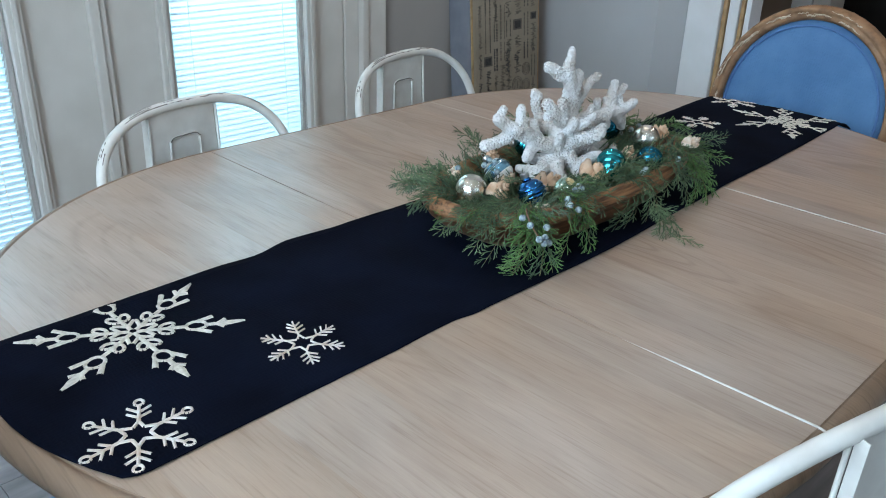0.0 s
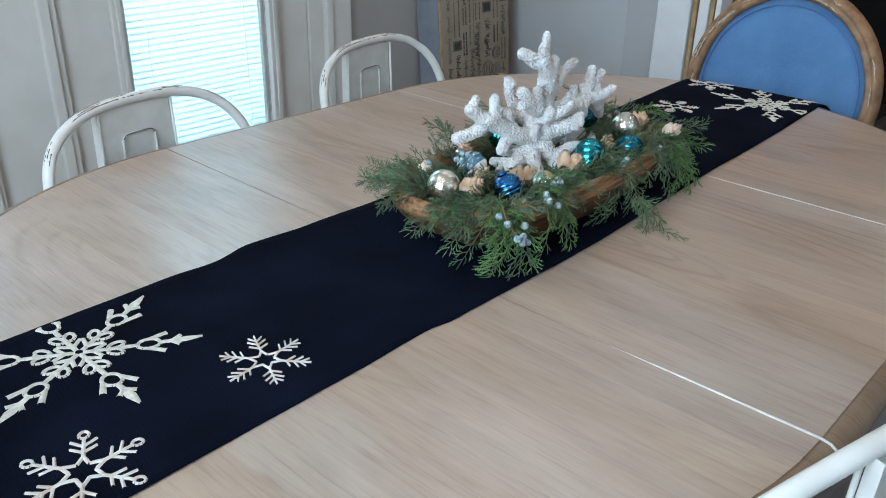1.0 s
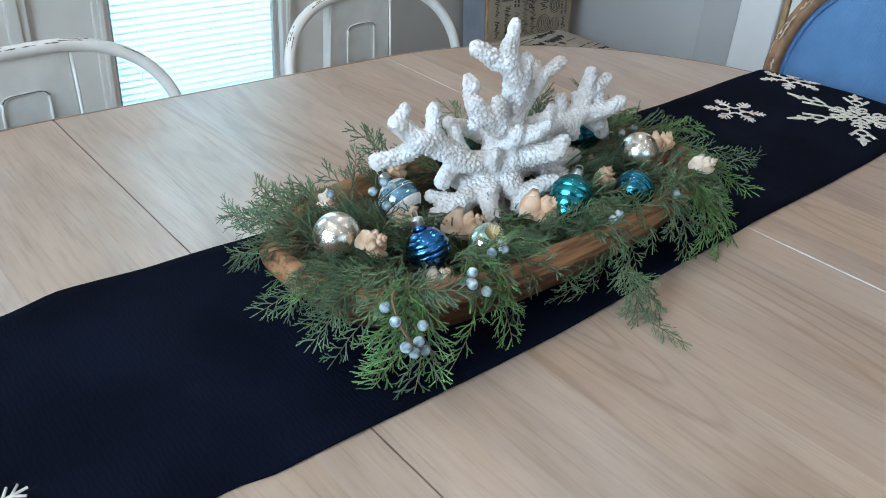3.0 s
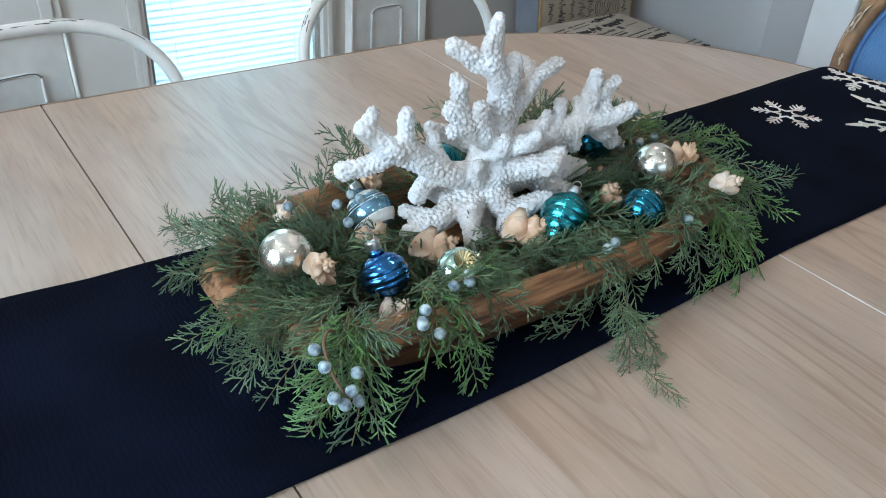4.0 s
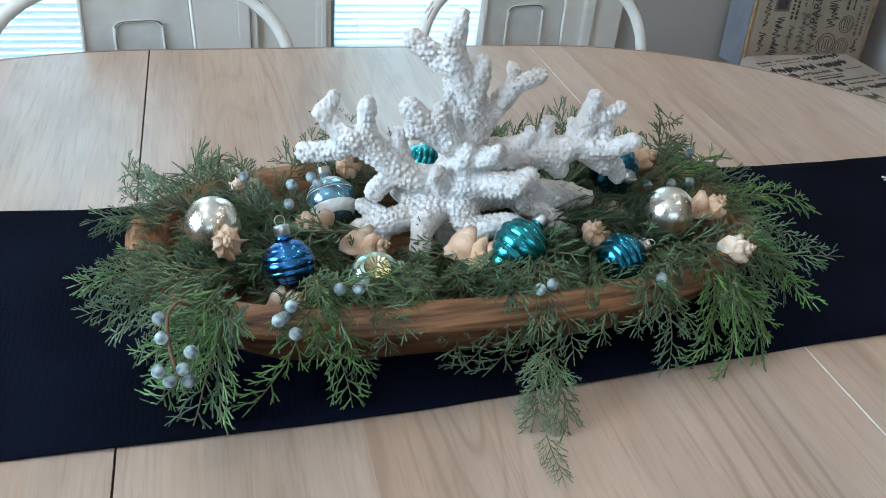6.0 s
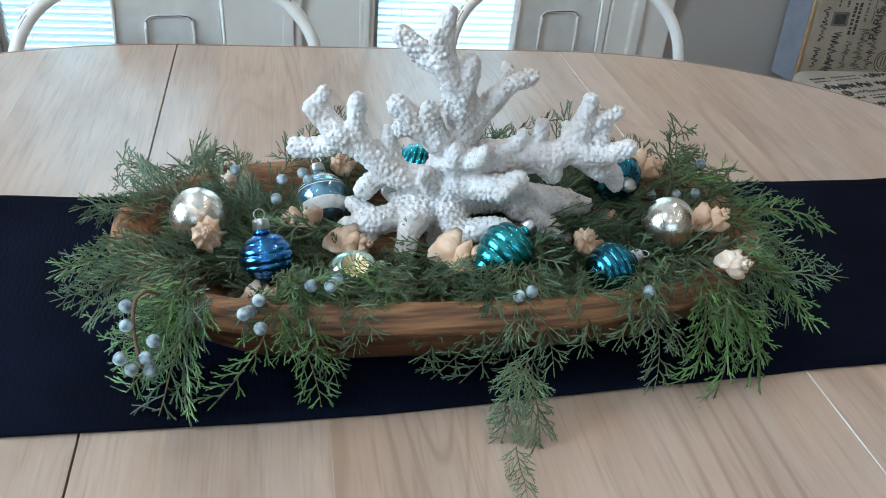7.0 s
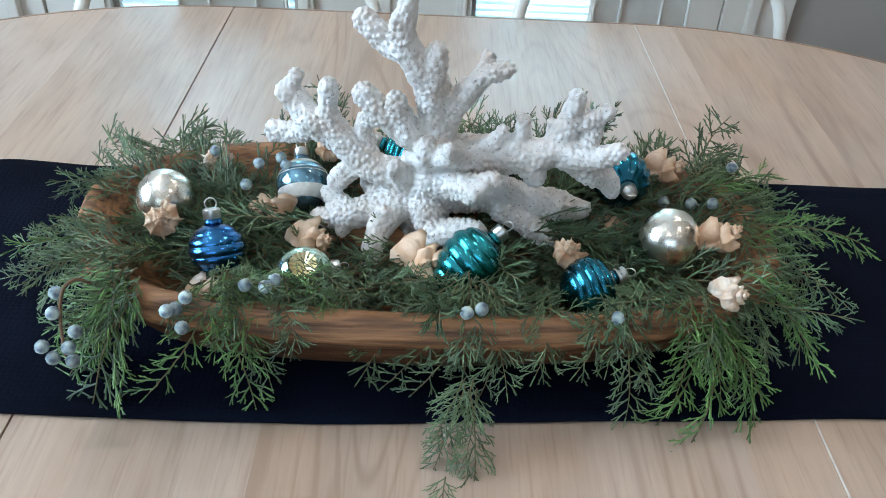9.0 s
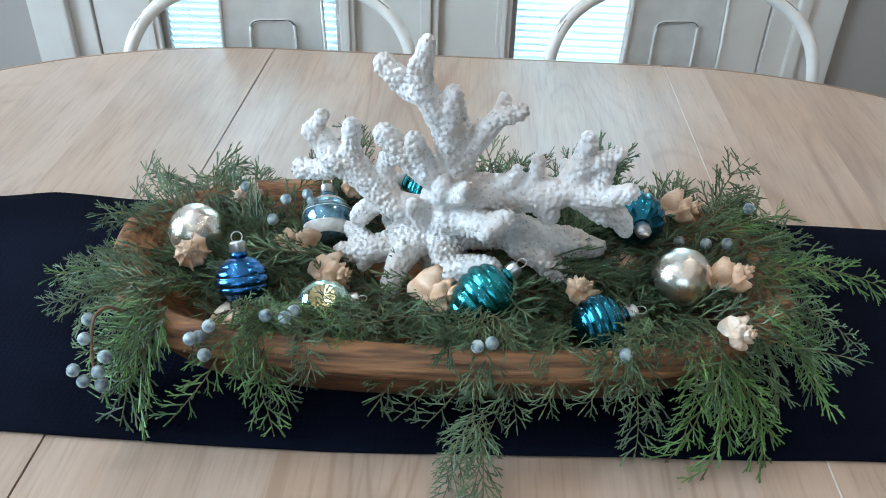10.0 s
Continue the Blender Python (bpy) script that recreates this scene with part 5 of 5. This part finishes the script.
def sprig_meshes(seed, length, dense, droop):
    """A juniper spray along +x: a woody stem and forking green branchlets."""
    rnd = random.Random(seed)
    stem_bm, green = bmesh.new(), bmesh.new()
    n = 14
    axis = []
    p, d = Vector((0, 0, 0)), Vector((1, 0, 0.15))
    bow = rnd.uniform(-0.06, 0.06)
    for k in range(n + 1):
        axis.append(p.copy())
        d = (d + Vector((0, bow, -droop / n)) + Vector((rnd.gauss(0, 0.04), rnd.gauss(0, 0.04), rnd.gauss(0, 0.03)))).normalized()
        p = p + d * length / n
    tube(stem_bm, axis, [0.0011 * (1 - 0.6 * k / n) for k in range(n + 1)], 5)

    def strand(a, dirv, ln, r, curl, steps):
        """A green scale-leaved strand with a blunt end."""
        pts, q, d_ = [a], a, dirv
        for _ in range(steps):
            d_ = (d_ + curl / steps).normalized()
            q = q + d_ * ln / steps
            pts.append(q)
        tube(green, pts, [r] * steps + [r * 0.62], 4)
        return pts, d_

    count = int(length / 0.0068 * dense)
    for i in range(count):
        f = 0.02 + 0.96 * i / count
        k = min(int(f * n), n - 1)
        base = axis[k].lerp(axis[k + 1], f * n - k)
        along = (axis[k + 1] - axis[k]).normalized()
        # the spray is nearly flat: strands leave it left and right, a few upwards
        roll = rnd.gauss(0, 0.38) + (math.pi if i % 2 else 0) + (rnd.choice((0.9, -0.9)) if i % 4 == 3 else 0)
        side = (along.cross(Vector((0, 0, 1)))).normalized()
        up = side.cross(along)
        out = side * math.cos(roll) + up * math.sin(roll)
        ln = (0.034 * (1 - 0.62 * f) + 0.010) * rnd.uniform(0.65, 1.2)
        dirv = (along * rnd.uniform(0.75, 1.15) + out).normalized()
        curl = along * rnd.uniform(0.15, 0.5) + Vector((rnd.gauss(0, 0.12), rnd.gauss(0, 0.12), rnd.gauss(-0.05, 0.12)))
        pts, end = strand(base, dirv, ln, 0.00082, curl, 3)
        plane = along.cross(out).cross(dirv).normalized()
        step = 0.0058
        m_ = int(ln / step)
        for j in range(1, m_):
            q = (j + rnd.uniform(-0.2, 0.2)) / m_
            w = min(q * 3, 2.999)
            s0 = pts[int(w)].lerp(pts[int(w) + 1], w - int(w))
            d1 = (pts[int(w) + 1] - pts[int(w)]).normalized()
            way = plane * (1 if j % 2 else -1) + dirv.cross(plane) * rnd.gauss(0, 0.35)
            ln2 = (0.0155 * (1 - 0.6 * q) + 0.001) * rnd.uniform(0.6, 1.25)
            v2 = (d1 + way * rnd.uniform(0.45, 0.8)).normalized()
            tw, _ = strand(s0, v2, ln2, 0.00072, d1 * 0.3, 1)
            if ln2 > 0.010:
                strand(s0 + v2 * ln2 * 0.5, (v2 + d1 * 0.9 - way * 0.35).normalized(), ln2 * 0.45, 0.00072, Vector((0, 0, 0)), 1)
    strand(axis[-1], (axis[-1] - axis[-2]).normalized(), 0.012, 0.00085, Vector((0, 0, 0)), 1)
    return stem_bm, green


SPRIGS = []
for i, (ln, dense, droop) in enumerate([(0.10, 1.0, 0.5), (0.12, 1.0, 0.9), (0.085, 1.1, 0.2), (0.13, 0.9, 1.2), (0.11, 1.0, 0.0), (0.095, 1.1, 0.7)]):
    for hue in range(3):
        if hue == 0:
            st, gr = sprig_meshes(40 + i, ln, dense, droop)
            st_me, gr_me = mesh_of("stem", st, STEM), mesh_of("foliage", gr, LEAF[0])
        else:
            gr_me = gr_me.copy()
            gr_me.materials[0] = LEAF[hue]
        SPRIGS.append((st_me, gr_me, ln))


BED = []


def sprig(base, target, kind, hue, size=1.0, roll=0.0, bed=False):
    """Lays a spray from base towards target; those of the bed are kept to be joined."""
    st_me, gr_me, ln = SPRIGS[kind * 3 + hue]
    base, target = Vector(base), Vector(target)
    x = (target - base).normalized()
    # none lies across the glass
    for c, r in CENTRES:
        for k in range(7):
            q = base + x * (ln * size * k / 6)
            if (q - c).length < r + 0.004 and q.z > c.z - 0.010:
                base.z -= 0.022
                break
    z = (Vector((0, 0, 1)) - x * x.z).normalized()
    y = z.cross(x)
    m = Matrix((x, y, z)).transposed().to_4x4()
    m = Matrix.Translation(base) @ m @ pose(0, 0, 0, roll) @ Matrix.Diagonal((size, size, size, 1))
    if bed:
        BED.append((st_me, gr_me, hue, m))
        return None
    o = new("juniper_sprig")
    o.empty_display_size = 0.02
    o.matrix_basis = m
    tagged(o, ("dark green juniper sprig spilling from the wooden bowl", "grey-green juniper sprig spilling from the wooden bowl", "bright green juniper sprig tip spilling from the wooden bowl")[hue], "juniper sprig", "juniper sprigs in the bowl")
    part("stem", st_me, None, o)
    part("foliage", gr_me, None, o)
    return o


# a bed inside the bowl, pointing outwards
for k in range(165):
    a = G.uniform(0, 6.283)
    r = math.sqrt(G.uniform(0.02, 0.92))
    bx, by = 0.205 * r * math.cos(a), 0.002 + 0.066 * r * math.sin(a)
    ta = a + G.gauss(0, 0.7)
    sprig((bx, by, G.uniform(0.806, 0.832)), (bx + 0.1 * math.cos(ta), by + 0.05 * math.sin(ta), G.uniform(0.822, 0.846)), G.choice((0, 2, 4, 5)), G.choice((0, 0, 1)), G.uniform(0.72, 0.95), G.uniform(-85, 85), True)
# more of it under the ornaments at both ends
for k in range(22):
    left = k < 13
    bx = G.uniform(-0.245, -0.14) if left else G.uniform(0.14, 0.235)
    by = G.uniform(-0.07, 0.075)
    ta = G.uniform(0, 6.283)
    sprig((bx - 0.03 * math.cos(ta), by - 0.02 * math.sin(ta), G.uniform(0.822, 0.834)), (bx + 0.05 * math.cos(ta), by + 0.03 * math.sin(ta), G.uniform(0.828, 0.842)), G.choice((0, 2, 4)), G.choice((0, 0, 1)), G.uniform(0.55, 0.75), G.uniform(-85, 85), True)
bed_ob = thing("juniper_bed", pose(0, 0, 0), "thick bed of dark green juniper filling the wooden bowl", "juniper", kind="stuff")
for pick in (0, 1):
    joined = bmesh.new()
    for st_me, gr_me, hue, m in BED:
        if hue == pick:
            one = gr_me.copy()
            one.transform(m)
            joined.from_mesh(one)
            bpy.data.meshes.remove(one)
    tagged(part("foliage", joined, LEAF[pick], bed_ob), kind="stuff")
joined = bmesh.new()
for st_me, gr_me, hue, m in BED:
    one = st_me.copy()
    one.transform(m)
    joined.from_mesh(one)
    bpy.data.meshes.remove(one)
tagged(part("stems", joined, STEM, bed_ob), kind="stuff")
# along the back rim, tips up and over
for k in range(40):
    bx = -0.22 + 0.47 * k / 39 + G.gauss(0, 0.01)
    sprig((bx, 0.055 + G.gauss(0, 0.012), 0.834), (bx + G.gauss(0.0, 0.07), 0.15, 0.868 + G.gauss(0, 0.018)), G.choice((2, 4, 5, 0)), G.choice((0, 0, 1)), G.uniform(0.6, 0.92), G.uniform(-85, 85))
# taller tips that stand up behind the coral
for k in range(14):
    bx = 0.03 + 0.17 * k / 13 + G.gauss(0, 0.008)
    sprig((bx, 0.060 + G.gauss(0, 0.01), 0.840), (bx + G.gauss(0.01, 0.05), 0.125, 0.888 + G.gauss(0, 0.014)), G.choice((2, 4, 5)), G.choice((0, 0, 1)), G.uniform(0.6, 0.85), G.uniform(-85, 85))
# round the left end
for k in range(24):
    a = radians(92 + 132 * k / 23)
    if 176 < math.degrees(a) < 190:
        continue
    bx, by = -0.20 + 0.05 * math.cos(a), 0.0 + 0.08 * math.sin(a)
    sprig((bx, by, 0.838), (bx + 0.09 * math.cos(a), by + 0.075 * math.sin(a), 0.838 + G.gauss(0, 0.010)), G.choice((0, 1, 5)), G.choice((0, 1, 1)), G.uniform(0.48, 0.72), G.uniform(-80, 80))
# round the right end, thick and falling to the cloth
for k in range(36):
    a = radians(-80 + 165 * k / 35)
    bx, by = 0.215 + 0.035 * math.cos(a) + G.gauss(0, 0.01), 0.0 + 0.075 * math.sin(a)
    a += G.gauss(0, 0.35)
    sprig((bx, by, 0.842), (bx + 0.10 * math.cos(a), by + 0.075 * math.sin(a), 0.825 - 0.03 * max(-math.sin(a), 0) + G.gauss(0, 0.013)), G.choice((0, 1, 3, 5)), G.choice((0, 1, 1, 2)), G.uniform(0.5, 0.8), G.uniform(-80, 80))
# along the front, inside the rim
for k in range(34):
    bx = -0.23 + 0.46 * k / 33 + G.gauss(0, 0.008)
    sprig((bx, -0.085 + G.gauss(0, 0.008), 0.838), (bx + G.gauss(0, 0.07), -0.125, 0.845 + G.gauss(0, 0.008)), G.choice((2, 4, 5)), G.choice((0, 0, 1)), G.uniform(0.5, 0.75), G.uniform(-85, 85))
# sprays that hang over the front: base, tip, kind, hue, size
for base, tip, kind, hue, size in [
    ((-0.205, -0.095, 0.848), (-0.262, -0.150, 0.80), 3, 0, 0.85), ((-0.200, -0.105, 0.848), (-0.235, -0.165, 0.79), 1, 2, 0.85), ((-0.215, -0.09, 0.848), (-0.29, -0.125, 0.81), 3, 1, 0.8),
    ((-0.225, -0.075, 0.846), (-0.30, -0.085, 0.82), 1, 1, 0.75), ((-0.21, -0.1, 0.846), (-0.255, -0.165, 0.775), 3, 2, 0.85),
    ((-0.215, -0.105, 0.848), (-0.262, -0.168, 0.778), 3, 2, 0.95), ((-0.205, -0.11, 0.846), (-0.240, -0.175, 0.775), 1, 0, 0.95), ((-0.212, -0.11, 0.846), (-0.240, -0.168, 0.78), 3, 2, 0.85),
    ((-0.150, -0.105, 0.850), (-0.150, -0.170, 0.80), 3, 2, 0.8), ((-0.145, -0.105, 0.850), (-0.118, -0.170, 0.79), 1, 2, 0.85), ((-0.140, -0.105, 0.850), (-0.105, -0.155, 0.81), 1, 0, 0.7),
    ((-0.10, -0.105, 0.848), (-0.085, -0.145, 0.825), 5, 0, 0.55),
    ((0.038, -0.100, 0.852), (0.040, -0.160, 0.80), 3, 1, 0.75), ((0.034, -0.105, 0.850), (0.026, -0.165, 0.795), 3, 1, 0.8), ((0.042, -0.105, 0.848), (0.056, -0.158, 0.81), 1, 1, 0.65),
    ((0.020, -0.105, 0.850), (0.002, -0.160, 0.80), 3, 1, 0.8), ((0.045, -0.105, 0.850), (0.072, -0.160, 0.80), 3, 1, 0.75), ((0.030, -0.158, 0.802), (0.046, -0.220, 0.768), 1, 1, 0.65),
    ((0.034, -0.150, 0.806), (0.022, -0.205, 0.770), 3, 1, 0.62), ((0.028, -0.155, 0.802), (0.006, -0.215, 0.7665), 1, 1, 0.66), ((0.036, -0.155, 0.80), (0.034, -0.215, 0.769), 5, 1, 0.6),
    ((0.016, -0.205, 0.7675), (0.008, -0.26, 0.7655), 2, 1, 0.5), ((0.04, -0.10, 0.85), (0.09, -0.14, 0.83), 1, 1, 0.6), ((0.02, -0.10, 0.85), (-0.01, -0.13, 0.845), 5, 0, 0.5),
    ((0.085, -0.105, 0.848), (0.090, -0.150, 0.815), 5, 1, 0.65), ((0.135, -0.110, 0.846), (0.150, -0.160, 0.80), 1, 1, 0.75), ((0.125, -0.110, 0.846), (0.118, -0.150, 0.82), 5, 1, 0.6),
    ((0.195, -0.105, 0.848), (0.205, -0.165, 0.795), 3, 2, 0.85), ((0.200, -0.105, 0.848), (0.235, -0.165, 0.795), 3, 2, 0.9), ((0.205, -0.100, 0.848), (0.262, -0.155, 0.80), 1, 2, 0.9),
    ((0.21, -0.095, 0.848), (0.285, -0.145, 0.80), 3, 1, 0.78), ((0.22, -0.085, 0.848), (0.31, -0.115, 0.805), 3, 1, 0.65), ((0.185, -0.105, 0.848), (0.185, -0.155, 0.81), 1, 2, 0.7),
]:
    sprig(base, tip, kind, hue, size, G.uniform(-25, 25))
    # a second, shorter spray lies over it
    if size >= 0.66 and not -0.206 < base[0] < -0.152:
        sprig(Vector(base) + Vector((G.gauss(0, 0.008), 0.004, 0.003)), Vector(tip) + Vector((G.gauss(0, 0.018), 0.006, 0.010)), G.choice((0, 2, 5)), hue, size * 0.8, G.uniform(-50, 50))
# bright tips that lie on the front rim near the corner
for k in range(5):
    bx = -0.150 + 0.075 * k / 4
    sprig((bx, -0.092, 0.848), (bx + 0.02 + G.gauss(0, 0.02), -0.135, 0.846 + G.gauss(0, 0.006)), G.choice((1, 5)), G.choice((2, 2, 1)), G.uniform(0.42, 0.52), G.uniform(-40, 40))
# and at the corner itself, low over the wood
for k in range(4):
    a = radians(180 + 30 * k / 3)
    bx, by = -0.222 + 0.03 * math.cos(a), -0.055 + 0.04 * math.sin(a)
    sprig((bx, by, 0.842), (bx + 0.08 * math.cos(a), by + 0.07 * math.sin(a), 0.830 + G.gauss(0, 0.008)), G.choice((0, 1, 5)), G.choice((0, 1, 2)), G.uniform(0.45, 0.62), G.uniform(-60, 60))
# and over the rim beside it, towards the end of the bowl
for k in range(9):
    bx, by = G.uniform(-0.235, -0.185), G.uniform(-0.075, 0.01)
    ta = radians(G.uniform(145, 215))
    sprig((bx, by, G.uniform(0.840, 0.850)), (bx + 0.08 * math.cos(ta), by + 0.06 * math.sin(ta), G.uniform(0.838, 0.856)), G.choice((0, 2, 5)), G.choice((0, 0, 1, 2)), G.uniform(0.45, 0.68), G.uniform(-70, 70))
# the red-brown twig that shows at the near corner
part("twig", smooth(tube(bmesh.new(), bend([(-0.232, -0.112, 0.846), (-0.240, -0.117, 0.853), (-0.247, -0.125, 0.848), (-0.247, -0.138, 0.831), (-0.242, -0.152, 0.815)]), 0.0013, 6)), TWIG,
     thing("juniper_twig", pose(0, 0, 0), "bare red-brown juniper twig bending over the bowl's corner", "twig"))

# ---- juniper berries ----
bb = bmesh.new()
bmesh.ops.create_icosphere(bb, subdivisions=2, radius=0.0049)
for v in bb.verts:
    v.co *= 1 + 0.06 * noise.noise(v.co * 300)
BERRY_MESH = mesh_of("berry", smooth(bb), BERRY)
BERRIES = [
    (-0.233, -0.148, 0.834), (-0.255, -0.154, 0.825), (-0.236, -0.156, 0.815), (-0.248, -0.157, 0.818), (-0.239, -0.151, 0.822), (-0.253, -0.122, 0.845), (-0.252, -0.135, 0.838),
    (-0.163, -0.128, 0.85), (-0.173, -0.14, 0.848), (-0.162, -0.147, 0.84), (-0.169, -0.134, 0.845), (-0.126, -0.113, 0.85), (-0.112, -0.114, 0.85), (-0.107, -0.106, 0.85),
    (0.027, -0.128, 0.845), (0.037, -0.127, 0.848), (0.131, -0.128, 0.845), (0.215, 0.017, 0.845), (0.23, 0.011, 0.85), (0.195, 0.026, 0.84), (0.262, 0.069, 0.85),
    (-0.145, 0.046, 0.85), (-0.127, 0.052, 0.853), (-0.122, 0.045, 0.85), (-0.15, 0.016, 0.848), (-0.185, 0.064, 0.85),
]
for p in BERRIES:
    b = new("juniper_berry", BERRY_MESH)
    b.matrix_basis = pose(*p, G.uniform(0, 360), G.uniform(0, 360), 0)
    tagged(b, "round blue-grey juniper berry with a pale bloom", "berry", "juniper berries")


# ---- floor tiles ----
tl = box(-0.449, 0.449, -0.0735, 0.0735, -0.0038, 0.0, 0.0)
tile_mesh = mesh_of("tile", tl, TILE)
for j in range(33):
    y = -3.2 + 0.15 * j
    if not -1.2 < y < 1.45:
        continue
    for i in range(6):
        x = -2.35 + 0.9 * i + (0.3, 0.0, 0.6)[j % 3]
        if -2.0 < x < 1.35:
            part("tile", tile_mesh, None, floor, m=pose(x, y, 0))
rest = bmesh.new()
for j in range(33):
    y = -3.2 + 0.15 * j
    for i in range(-1, 8):
        x = -2.35 + 0.9 * i + (0.3, 0.0, 0.6)[j % 3]
        if (-1.2 < y < 1.45 and -2.0 < x < 1.35) or not -2.8 < x < 3.6 or y > 1.5:
            continue
        box(max(x - 0.449, -2.4), min(x + 0.449, 4.0), y - 0.0735, y + 0.0735, -0.0038, 0.0, bm=rest)
tagged(part("tiles", rest, TILE, floor), kind="stuff")
